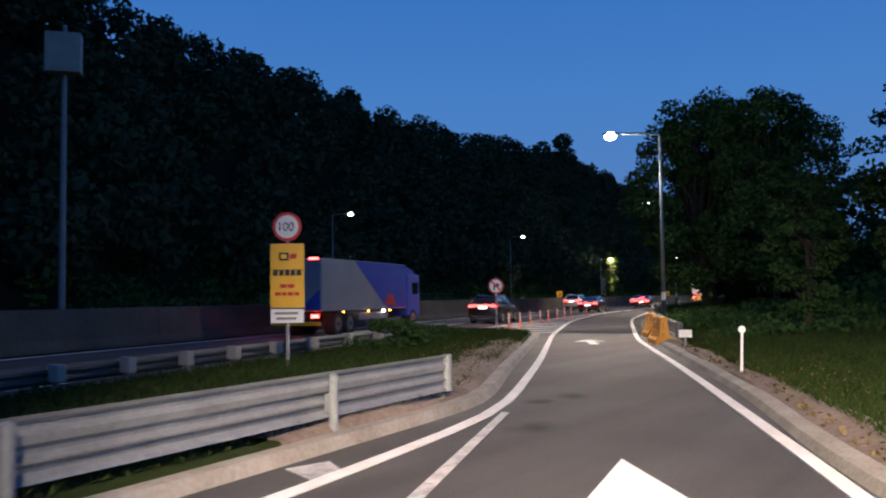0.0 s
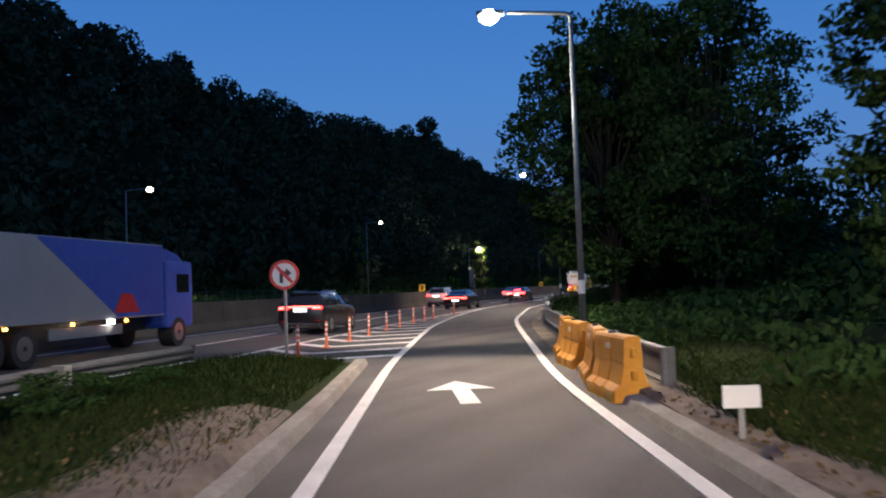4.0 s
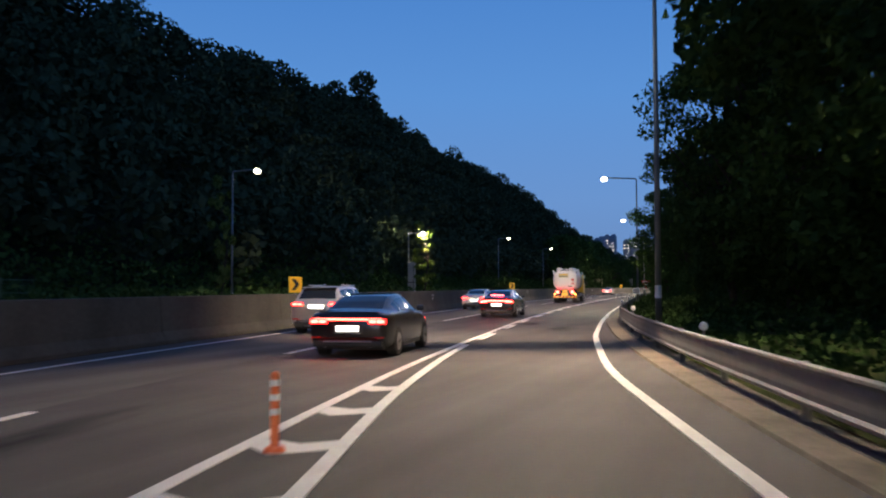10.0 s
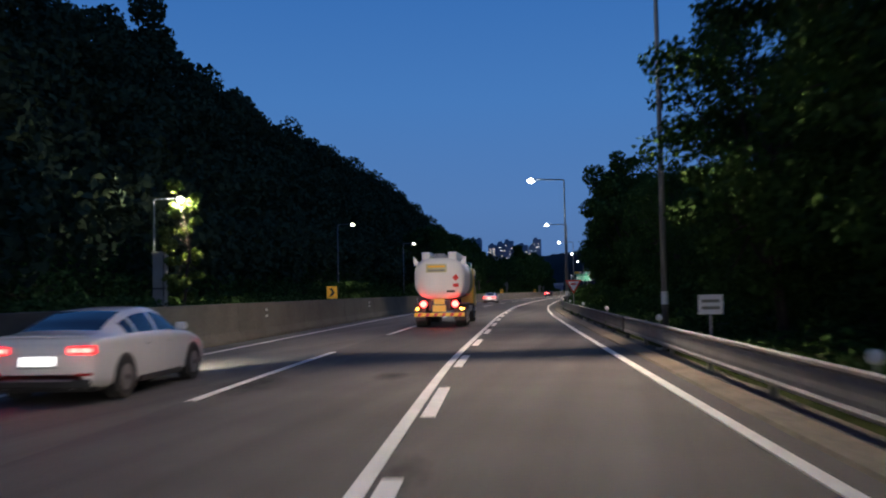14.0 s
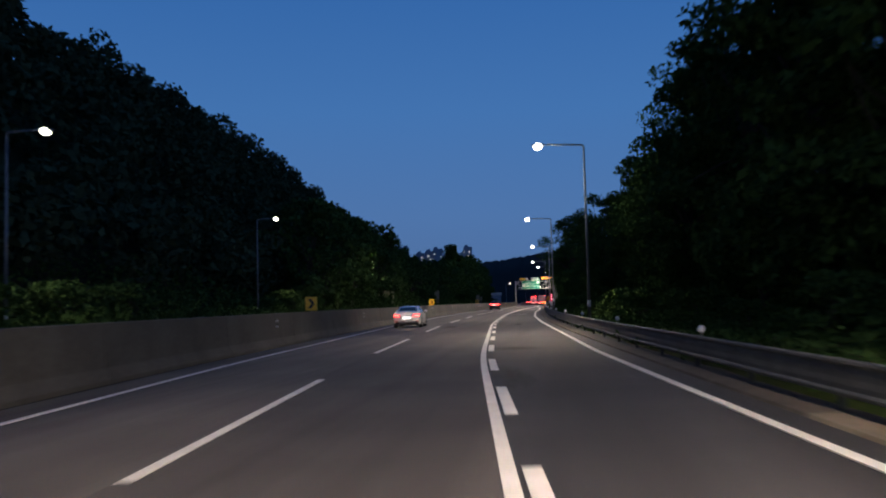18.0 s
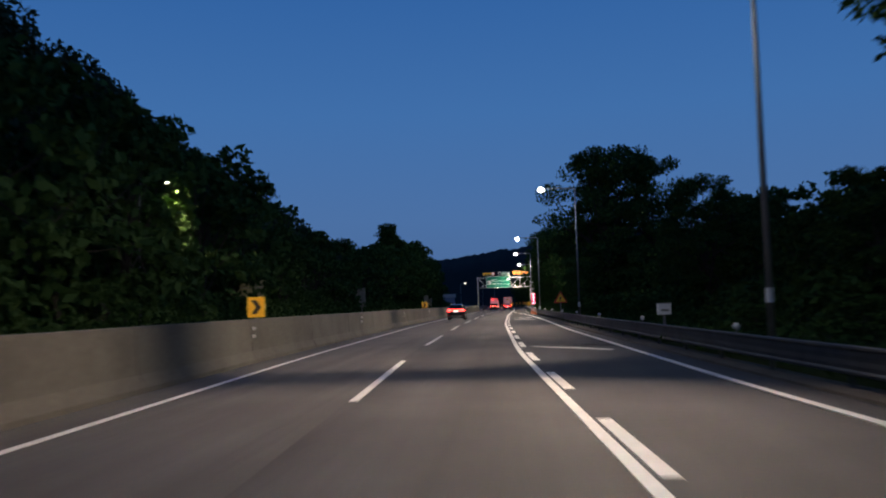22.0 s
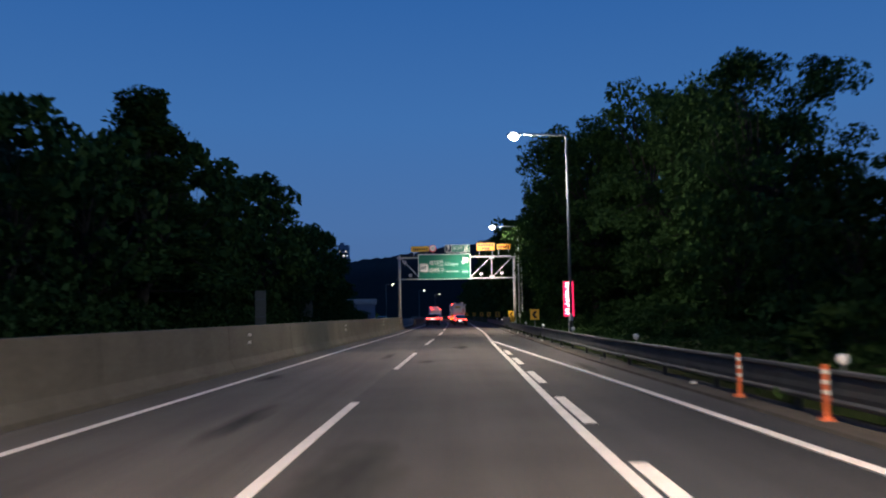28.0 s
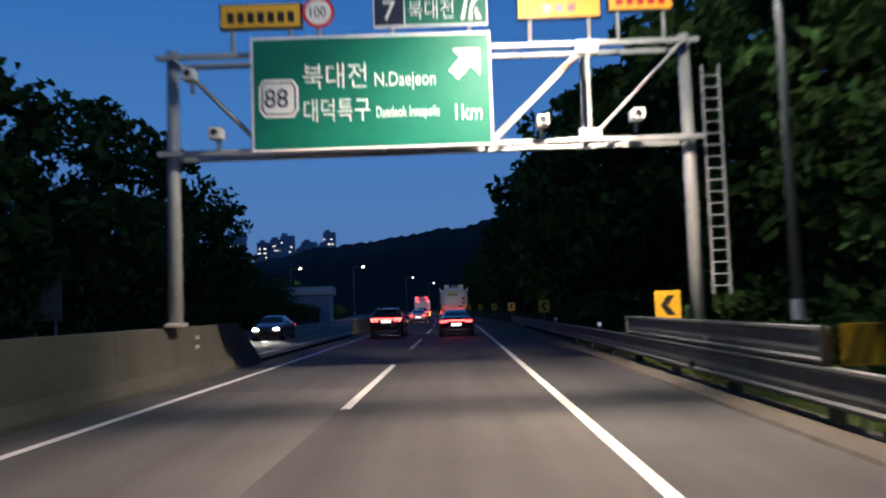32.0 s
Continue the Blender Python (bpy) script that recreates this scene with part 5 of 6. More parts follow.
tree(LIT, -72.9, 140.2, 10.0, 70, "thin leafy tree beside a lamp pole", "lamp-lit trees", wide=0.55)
tree(LIT, -59.5, 60.5, 6.5, 120, "leafy tree beyond the main lanes, lamp glow put into its leaves", "lamp-lit trees", wide=1.1)

# undergrowth that closes the woods towards the ground
rng = np.random.default_rng(31)
centres, radii = [], []
for y in np.arange(66, 700, 2.6):
    low = 300 < y < 362 or 380 < y < 424
    for o, h in ((7.5, 2.2), (10.5, 4.5), (14.5, 6.5), (19, 8.5)):
        if y < 84:
            h *= 0.45
        if low and o > 12:
            h *= 0.75
        x, yy, _ = beside(RAIL_R, y + rng.uniform(-1, 1), o + rng.uniform(-1, 1))
        centres.append((x, yy, h * 0.5 + 0.3))
        radii.append((rng.uniform(1.7, 2.6), rng.uniform(1.7, 2.6), h * rng.uniform(0.45, 0.62)))
for y in np.arange(70, 640, 2.6):
    for o, h in ((-23.5, 2.5), (-27, 6.0), (-31, 8.0)) if y > 322 else ((-24.5, 1.4), (-27.5, 3.2), (-30.5, 6.0)):
        x, yy, _ = beside(MERGE, y + rng.uniform(-1, 1), o + rng.uniform(-1, 1))
        centres.append((x, yy, h * 0.5 + 0.3))
        radii.append((rng.uniform(1.7, 2.6), rng.uniform(1.7, 2.6), h * rng.uniform(0.45, 0.62)))
for x, y in ((-9, 66), (-4, 64), (1, 60), (5, 56), (-12, 76), (-7, 78), (-2, 74), (4, 70), (9, 64), (-16, 82), (-11, 86), (-5, 88), (2, 84), (9, 78)):
    centres.append((x, y, 1.5))
    radii.append((3.2, 3.2, 1.9))
tagged(part("undergrowth", card_mesh(cards(centres, radii, 210, 0.22, rng, 0.3), leaf_tree), None), "dense dark undergrowth between the roadside trees", "undergrowth", kind="stuff")

# weeds close behind the guardrail
centres, radii = [], []
for y in np.arange(59, 480, 0.85):
    for o in (0.95, 2.2, 3.8, 5.6) if y > 92 else (1.4, 2.6, 3.8, 5.6, 7.5, 9.5, 12, 15) if y > 64 else (3.4, 5.6, 7.5, 9.5, 12, 15):
        x, yy, _ = beside(RAIL_R, y + rng.uniform(-0.4, 0.4), o + rng.uniform(-0.4, 0.6))
        h = rng.uniform(0.3, 0.7) * (0.8 + o * 0.12)
        centres.append((x, yy, h * 0.45 + 0.06 * o))
        radii.append((rng.uniform(0.5, 0.9), rng.uniform(0.5, 0.9), h * 0.6))
for o in np.arange(2.4, 15, 0.7):
    for curve, y in ((RAIL_R, 58.7), (KERB_R, 57.4), (KERB_R, 58.0)):
        x, yy, _ = beside(curve, y + rng.uniform(-0.4, 0.4), o + rng.uniform(-0.3, 0.3))
        centres.append((x, yy, 0.22 + 0.05 * o))
        radii.append((0.6, 0.6, rng.uniform(0.25, 0.4)))
tagged(part("weeds", card_mesh(cards(centres, radii, 60, 0.10, rng, 0.2), leaf_tree), None), "dark weeds growing up behind the guardrail", "weeds", kind="stuff")

# bushes and grass
TEMPLATES.append(tree_template(12, 2.4, 1.5, leaf=0.11, clumps=30, per=60, airy=1.2))
HEIGHTS.append(2.4)
BUSH = len(HEIGHTS) - 1
for x, y, h, w in ((-24.6, 50.4, 1.05, 1.6), (-25.3, 52.2, 0.8, 1.5), (-26.2, 54.6, 0.75, 1.5), (-26.9, 57.0, 0.6, 1.4)):
    tree(BUSH, x, y, h, x * 50, "low dark green bush on the grass island", "island bushes", "bush", w)
for y in (231, 236, 243, 251, 283, 289, 297, 318, 322):
    x, yy, _ = beside(MERGE, y, -23.5)
    tree(BUSH, x, yy, rng.uniform(2.2, 3.4), y * 37, "green bush behind the opposite carriageway", "far-side bushes", "bush", 1.1)
for y in np.arange(122, 520, 7.5):
    x, yy, _ = beside(RAIL_R, y, rng.uniform(2.2, 4))
    tree(BUSH, x, yy, rng.uniform(1.0, 2.2), y * 53, "low shrub on the verge behind the guardrail", "verge shrubs", "bush", 1.2)

pts = []
for _ in range(34000):
    y = rng.uniform(28, 62.4)
    s = rng.uniform(0.03, 0.97)
    a, b = at_y(RAIL_2, y) + 0.2, at_y(KERB_L, y) - 0.24
    pts.append((a + (b - a) * s, y, 0.14 + 0.08 * math.sin(math.pi * s)))
for _ in range(80000):
    y = rng.uniform(34, 80)
    o = 0.6 + 9 * rng.uniform(0, 1) ** 1.6
    x, yy, _ = beside(KERB_R if y < 58 else RAIL_R, y, o)
    pts.append((x, yy, 0.10 + o * 0.06))
for _ in range(14000):
    y = rng.uniform(58, 70)
    x, yy, _ = beside(RAIL_R, y, rng.uniform(0.35, 7))
    pts.append((x, yy, 0.12 + 0.04 * rng.uniform(0, 4)))
for _ in range(34000):
    y = rng.uniform(80, 500)
    o = 0.5 + 4 * rng.uniform(0, 1) ** 2
    x, yy, _ = beside(RAIL_R, y, o)
    pts.append((x, yy, 0.02 + o * 0.08))
p = np.array(pts)
n = len(p)
h = rng.uniform(0.04, 0.17, (n, 1))
a = rng.uniform(0, 2 * np.pi, n)
side = np.stack((np.cos(a), np.sin(a), 0 * a), 1) * 0.013
lean = rng.normal(size=(n, 3)) * 0.09
lean[:, 2] = 0
tip = p + np.array((0, 0, 1)) * h + lean
v = np.stack((p - side, p + side, tip + side * 0.25, tip - side * 0.25), 1).reshape(-1, 3)
tagged(part("grass_blades", card_mesh(v, blade_mat), None), "tufts of rough dry grass along the verges", "grass", kind="stuff")

# dead leaves and grit gathered along the outer kerb and the island
pts = []
for _ in range(2600):
    y = rng.uniform(30, 58)
    o = 0.25 + 1.9 * rng.uniform(0, 1) ** 1.5
    x, yy, _ = beside(KERB_R, y, o)
    pts.append((x, yy, 0.165 + 0.03 * o))
for _ in range(700):
    y = rng.uniform(40, 56)
    x, yy, _ = beside(KERB_L, y, -0.3 - 1.8 * rng.uniform(0, 1))
    pts.append((x, yy, 0.26))
p = np.array(pts)
tagged(part("leaf_litter", card_mesh(cards(p, np.full(p.shape, 0.05), 1, 0.035, rng, 0.1), litter_mat), None), "dry brown leaves and grit scattered along the kerbs", "leaf litter", kind="stuff")

# ---- far ridge, town and overpass ----
bm = bmesh.new()
prev = None
for k in range(321):
    x = -480 + k * 2.5
    px, scale = -62 + (x + 62) * 0.581, 0.581
    h = float(np.interp(x, (-480, -260, -213, -183, -162, -124, -81, -42, -3, 60, 320), (20, 30, 44, 48, 53, 56, 62, 67, 77, 84, 70)))
    h += 2.5 * noise.noise(Vector((x * 0.05, 0, 0))) + 2.2 * noise.noise(Vector((x * 0.22, 5, 0))) + 1.6 * noise.noise(Vector((x * 0.6, 9, 0)))
    row = [bm.verts.new((px, 840 + dy, z)) for dy, z in ((-55, -1), (-28, h * 0.36), (0, h * scale), (60, h * 0.3), (130, -1))]
    if prev:
        for i in range(4):
            bm.faces.new((prev[i], prev[i + 1], row[i + 1], row[i]))
    prev = row
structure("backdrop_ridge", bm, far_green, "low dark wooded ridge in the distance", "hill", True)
rng = np.random.default_rng(5)
PANES = [mesh_of(box(0, 0, 0, 0.8, 0.1, 0.8), mat) for mat in (city_lit, city_cool)]
for k in range(26):
    x, y = -300 + k * 6.2 + rng.uniform(-2, 2), 1100 + rng.uniform(-50, 70)
    w, d, h = rng.uniform(8, 12.5), 9, rng.uniform(48, 66)
    t = thing("apartment_tower", "distant apartment tower with lit windows at dusk", "building", pose(x, y, -1), "distant towers")
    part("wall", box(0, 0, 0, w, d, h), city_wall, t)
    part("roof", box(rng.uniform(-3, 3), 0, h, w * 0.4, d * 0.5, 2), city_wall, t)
    cells = rng.permutation(7 * 14)[:26]
    for i, c in enumerate(cells):
        part("window", PANES[i % 2], None, t, at=pose((c % 7 - 3) * w / 8, -d / 2 - 0.05, 8 + (c // 7) * (h - 10) / 14))
t = thing("roadside_building", "low building with a pale flat roof beyond the motorway", "building", pose(-86, 596, 0, 0, 0, 4))
part("wall", box(0, 0, 0, 7.5, 9, 4.4), city_wall, t)
part("roof", box(0, 0, 4.4, 8.3, 9.8, 1.3, 0.05), gantry_steel, t)
part("door", box(1.5, -4.52, 0, 1.1, 0.06, 2.1), trim_black, t)
for x in (-2.4, -0.4):
    part("window", box(x, -4.52, 1.3, 1.3, 0.06, 1.2), car_glass, t)

# ---- vehicles ----


def wheel(t, x, y, r, w):
    wh = part("wheel", tube((x - w / 2, y, r), (x + w / 2, y, r), r, r, 26), rubber, t)
    s = 1 if x > 0 else -1
    part("rim", tube((x + s * (w / 2 - 0.02), y, r), (x + s * (w / 2 + 0.006), y, r), r * 0.66, r * 0.62, 20), rim_mat, wh)
    part("hub", tube((x + s * w / 2, y, r), (x + s * (w / 2 + 0.02), y, r), r * 0.16, r * 0.14, 10), trim_black, wh)


# sections along a car, tail to nose: share of length, sill, belt and top heights, body and top width shares
SEDAN = [(0.0, .46, .84, .88, .84, .78), (0.012, .30, .94, .98, .93, .84), (0.05, .24, .99, 1.04, .97, .84), (0.12, .22, 1.00, 1.08, 1.0, .80), (0.24, .20, 1.00, 1.27, 1.0, .71), (0.36, .20, .99, 1.41, 1.0, .67), (0.50, .20, .98, 1.45, 1.0, .66), (0.62, .20, .97, 1.34, 1.0, .68), (0.74, .20, .96, 1.02, 1.0, .78), (0.88, .22, .84, .88, .98, .80), (0.97, .26, .68, .72, .93, .78), (1.0, .38, .56, .58, .84, .74)]
SUV = [(0.0, .48, .98, 1.03, .89, .84), (0.010, .34, 1.05, 1.11, .96, .88), (0.03, .29, 1.07, 1.22, .985, .83), (0.08, .26, 1.07, 1.50, 1.0, .74), (0.14, .24, 1.06, 1.62, 1.0, .70), (0.32, .24, 1.04, 1.66, 1.0, .70), (0.52, .24, 1.03, 1.65, 1.0, .70), (0.64, .24, 1.02, 1.47, 1.0, .72), (0.75, .24, 1.02, 1.07, 1.0, .82), (0.89, .26, .94, .98, .98, .82), (0.97, .30, .80, .84, .93, .80), (1.0, .42, .62, .64, .84, .76)]
# glass along the same share: rear window, windscreen, then the side panes between pillars
SEDAN_GLASS = ((0.135, 0.325), (0.56, 0.725), ((0.235, 0.30), (0.315, 0.465), (0.485, 0.69)))
SUV_GLASS = ((0.028, 0.118), (0.58, 0.735), ((0.10, 0.22), (0.245, 0.445), (0.465, 0.70)))


def glide(us, vs, u):
    """A smooth curve through the sections that never overshoots."""
    us, vs = np.array(us), np.array(vs)
    step, rise_ = np.diff(us), np.diff(vs) / np.diff(us)
    slope = np.zeros(len(us))
    for k in range(1, len(us) - 1):
        if rise_[k - 1] * rise_[k] > 0:
            slope[k] = 2 * rise_[k - 1] * rise_[k] / (rise_[k - 1] + rise_[k])
    k = min(max(int(np.searchsorted(us, u)) - 1, 0), len(us) - 2)
    q = (u - us[k]) / step[k]
    return float(vs[k] * (1 + 2 * q) * (1 - q) ** 2 + slope[k] * step[k] * q * (1 - q) ** 2 + vs[k + 1] * q * q * (3 - 2 * q) + slope[k + 1] * step[k] * q * q * (q - 1))


def car(name, label, m, profile, L, W, paint, tail, kind, brake=False, watts=650):
    """A car facing +y: a lofted shell split into body and panes, with wheels, lamps and trim."""
    t = thing(name, label, "car", m)
    hw = W / 2
    sedan = profile is SEDAN
    rear, screen, sides = SEDAN_GLASS if sedan else SUV_GLASS
    us = [p[0] for p in profile]
    marks = set(us) | set(rear) | set(screen) | {e for pane in sides for e in pane}
    for a, b in zip(us, us[1:]):
        marks |= {a + (b - a) * f for f in (0.25, 0.5, 0.75)}
    marks = sorted(marks)
    marks = [u for k, u in enumerate(marks) if k == 0 or u - marks[k - 1] > 0.0018]
    rings = []
    for u in marks:
        zb, zl, zt, wb, wt = (glide(us, [p[c] for p in profile], u) for c in range(1, 6))
        y, b, top = (u - 0.5) * L, hw * wb, hw * wt
        belt, edge = b * 0.95, min(0.05, (zt - zl) * 0.4)
        lean = lambda f: (belt + (top - belt) * f + 0.035 * math.sin(math.pi * f) * min(1.0, (zt - zl) / 0.4), zl + (zt - edge - zl) * f)
        half = [(b * 0.86, zb), (b * 0.96, zb + 0.05), (b * 0.99, zb + 0.14), (b, zb + 0.42 * (zl - zb)), (b * 0.998, zb + 0.62 * (zl - zb)), (b * 0.982, zl - 0.13 * (zl - zb)), (b * 0.97, zl - 0.03), lean(0.0), lean(0.10), lean(0.5), lean(0.88), (top, zt - edge), (top * 0.95, zt - edge * 0.35), (top * 0.86, zt - edge * 0.1), (top * 0.45, zt + 0.008), (0.0, zt + 0.014)]
        rings.append([(x, y, z) for x, z in half] + [(-x, y, z) for x, z in half[-2::-1]])
    n = len(rings[0])
    groups = {}
    for i in range(len(rings) - 1):
        u = (marks[i] + marks[i + 1]) / 2
        tall = min(glide(us, [p[3] - p[2] for p in profile], marks[k]) for k in (i, i + 1)) > 0.13
        pane = next((k for k, (a, b) in enumerate(sides) if a < u < b), None)
        for j in range(n - 1):
            k = "body"
            if j in (8, 9, n - 10, n - 11) and pane is not None and tall:
                k = "side_window_%s_%s" % ("quarter rear front".split()[pane], "right" if j < 12 else "left")
            elif 13 <= j <= n - 15 and rear[0] < u < rear[1]:
                k = "rear_window"
            elif 12 <= j <= n - 14 and screen[0] < u < screen[1]:
                k = "windscreen"
            groups.setdefault(k, []).append((i, j))
    for k, cells in groups.items():
        bm = bmesh.new()
        cache = {}
        for i, j in cells:
            vs = []
            for a, b in ((i, j), (i, j + 1), (i + 1, j + 1), (i + 1, j)):
                if (a, b) not in cache:
                    cache[a, b] = bm.verts.new(rings[a][b])
                vs.append(cache[a, b])
            bm.faces.new(vs)
        if k == "body":
            for i in (0, len(rings) - 1):
                for j in range(n):
                    if (i, j) not in cache:
                        cache[i, j] = bm.verts.new(rings[i][j])
                bm.faces.new([cache[i, j] for j in range(n)] if i else [cache[i, j] for j in range(n - 1, -1, -1)])
        bmesh.ops.recalc_face_normals(bm, faces=bm.faces)
        part("side_window" if k[:4] == "side" else k, bm, paint if k == "body" else car_glass, t, "" if k == "body" else "dark tinted glass", smooth=True)
    part("underbody", box(0, 0, 0.18, W * 0.86, L * 0.94, 0.22, 0.04), trim_black, t)
    r = 0.335 if sedan else 0.37
    for s in (-1, 1):
        for y in (-0.5 * L + 0.20 * L, 0.5 * L - 0.185 * L):
            wheel(t, s * (hw - 0.095), y, r, 0.23)
            arch = bmesh.new()
            for x in (s * (hw - 0.30), s * (hw + 0.006)):
                ring = [arch.verts.new((x, y + r * 1.17 * math.cos(a), r + r * 1.17 * math.sin(a))) for a in np.linspace(math.radians(-30), math.radians(210), 20)]
                arch.faces.new(ring)
            arch.verts.ensure_lookup_table()
            for k in range(20):
                arch.faces.new([arch.verts[k], arch.verts[(k + 1) % 20], arch.verts[20 + (k + 1) % 20], arch.verts[20 + k]])
            bmesh.ops.recalc_face_normals(arch, faces=arch.faces)
            part("wheel_arch", arch, trim_black, t)
        part("sill", box(s * (hw - 0.02), 0.005 * L, 0.20, 0.06, L * 0.38, 0.09, 0.02), trim_black, t)
    beam = bpy.data.lights.new("headlamp_beam", "SPOT")
    beam.energy, beam.color, beam.spot_size, beam.spot_blend, beam.shadow_soft_size = watts, (1.0, 0.9, 0.75), radians(70), 0.7, 0.1
    lo = new("light", beam)
    lo.matrix_basis = pose(0, L / 2 + 0.12, 0.66, 82, 0, 0)
    lo.parent = t
    back = -L / 2
    zl = 0.86 if sedan else 1.06
    part("rear_bumper", box(0, back + 0.03, 0.24, W * 0.86, 0.12, 0.15 if sedan else 0.20, 0.04), trim_black, t)
    if kind == "bar":
        part("light_bar", box(0, back + 0.025, zl - 0.01, W * 0.84, 0.08, 0.045, 0.01), tail, t, "full-width lit red light bar")
    for s in (-1, 1):
        if kind != "claw":
            lamp = part("tail_lamp", box(s * W * 0.36, back + 0.035, zl - 0.10, W * 0.23, 0.11, 0.13, 0.03), tail_dim, t, "red tail lamp")
            for x, w in ((0.41, 0.09), (0.31, 0.085)):
                part("lamp_core", box(s * W * x, back + 0.012, zl - 0.072, W * w, 0.09, 0.07, 0.02), tail, lamp, "lit red lamp core")
        part("reflector", box(s * W * 0.39, back + 0.005, 0.44 if sedan else 0.50, 0.22, 0.06, 0.04, 0.008), reflector_red, t)
        part("mirror", box(s * (hw + 0.07), 0.15 * L, profile[6][2] + 0.02, 0.20, 0.12, 0.14, 0.045), paint, t)
        for y in (-0.10, 0.08):
            part("door_handle", box(s * (hw - 0.002), y * L, profile[6][2] - 0.17, 0.03, 0.18, 0.03, 0.008), rim_mat if not sedan else paint, t)
        part("exhaust", tube((s * W * 0.28, back - 0.01, 0.27), (s * W * 0.28, back + 0.12, 0.27), 0.04, 0.04, 10), rim_mat, t)
        part("headlamp", box(s * W * 0.36, L / 2 - 0.10, profile[-2][2] - 0.10, W * 0.16, 0.14, 0.10, 0.03), rim_mat, t)
    if kind == "claw":
        for s in (-1, 1):
            for a, b, drop in ((0.470, 0.395, 0.15), (0.355, 0.285, 0.13)):
                part("lamp_claw", plate([(s * a * W, zl + 0.02), (s * (a - 0.060) * W, zl + 0.02), (s * (b - 0.055) * W, zl - drop), (s * b * W, zl - drop)], back - 0.006, 0.07), tail, t, "slanting lit red lamp claw")
        part("light_bar", box(0, back + 0.030, zl + 0.002, W * 0.93, 0.09, 0.048, 0.01), tail, t, "thin lit red light bar")
    if brake:
        part("high_brake_lamp", box(0, back + (0.34 if sedan else 0.12), 1.15 if sedan else 1.56, 0.66, 0.05, 0.035), brake_red, t)
    plate_z = 0.60 if sedan else 0.88
    part("plate_recess", box(0, back + 0.02, plate_z - 0.05, 0.74, 0.07, 0.22, 0.02), trim_black if paint is paint_black else paint, t)
    part("number_plate", box(0, back - 0.022, plate_z, 0.53, 0.02, 0.125), plate_lit, t, "blank number plate given a glow of its own")
    part("plate_trim", box(0, back - 0.016, plate_z - 0.045, 0.60, 0.02, 0.018), rim_mat, t)
    part("bumper_strip", box(0, back - 0.035, 0.36 if sedan else 0.42, W * 0.60, 0.03, 0.03, 0.01), rim_mat, t)
    if not sedan:
        part("skid_strip", box(0, back - 0.03, 0.27, W * 0.42, 0.03, 0.025, 0.008), rim_mat, t)
        part("wiper", box(0.1, back + 0.20, 1.20, 0.5, 0.02, 0.02), trim_black, t)
        for s in (-1, 1):
            part("roof_rail", tube((s * hw * 0.64, -0.30 * L, 1.68), (s * hw * 0.64, 0.06 * L, 1.67), 0.02, 0.02, 8), rim_mat, t)
        part("spoiler", box(0, back + 0.50, 1.585, W * 0.66, 0.30, 0.035, 0.015), paint, t)
        part("roof_antenna", box(0, back + 0.95, 1.665, 0.05, 0.14, 0.06, 0.02), paint, t)
    else:
        part("boot_lip", box(0, back + 0.12, 1.02, W * 0.74, 0.06, 0.025, 0.01), paint, t)
    return t


def lane_pose(y, off, turn=0.0):
    x, yy, a = beside(MERGE, y, off)
    return pose(x, yy, 0.012, 0, 0, a + turn)


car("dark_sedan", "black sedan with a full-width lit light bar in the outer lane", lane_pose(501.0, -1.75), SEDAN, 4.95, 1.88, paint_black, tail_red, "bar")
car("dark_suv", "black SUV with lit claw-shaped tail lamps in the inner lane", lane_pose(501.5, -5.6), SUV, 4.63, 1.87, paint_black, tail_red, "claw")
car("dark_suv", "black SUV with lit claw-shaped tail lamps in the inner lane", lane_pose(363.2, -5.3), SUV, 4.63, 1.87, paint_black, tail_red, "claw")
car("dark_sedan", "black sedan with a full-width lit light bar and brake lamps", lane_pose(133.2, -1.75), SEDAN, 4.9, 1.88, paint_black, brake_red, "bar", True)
car("black_sedan", "black sedan with a full-width lit light bar in the outer lane", lane_pose(107.6, -1.75), SEDAN, 4.9, 1.9, paint_black, tail_red, "bar", watts=700)
car("dark_suv", "black SUV with a lit light bar beside the gore", lane_pose(77.4, -1.9), SUV, 4.7, 1.9, paint_black, tail_red, "bar")
car("silver_suv", "silver SUV with lit tail lamps in the inner lane", lane_pose(116.5, -5.7), SUV, 4.55, 1.85, paint_silver, tail_red, "plain", watts=250)
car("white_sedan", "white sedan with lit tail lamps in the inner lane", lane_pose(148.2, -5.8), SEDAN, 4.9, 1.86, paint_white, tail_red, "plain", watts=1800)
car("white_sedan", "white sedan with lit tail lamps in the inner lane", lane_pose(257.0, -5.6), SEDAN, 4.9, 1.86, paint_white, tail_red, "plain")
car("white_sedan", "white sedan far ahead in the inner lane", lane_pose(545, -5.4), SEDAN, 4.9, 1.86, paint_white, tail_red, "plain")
car("white_suv", "white SUV far ahead in the inner lane", lane_pose(570, -5.4), SUV, 4.6, 1.86, paint_white, tail_red, "plain")
car("dark_sedan", "dark sedan far ahead in the outer lane", lane_pose(590, -1.8), SEDAN, 4.9, 1.86, paint_black, brake_red, "plain", True)
oncoming = car("oncoming_car", "dark oncoming car with lit headlamps beyond the median", lane_pose(505, -13.0, 180), SEDAN, 4.8, 1.85, paint_black, tail_dim, "plain")
for s in (-1, 1):
    part("lit_headlamp", box(s * 0.62, 2.36, 0.62, 0.28, 0.16, 0.13, 0.03), head_lit, oncoming)


def truck_wheels(t, ys, half, r=0.5):
    for y in ys:
        for s in (-1, 1):
            wheel(t, s * half, y, r, 0.5)


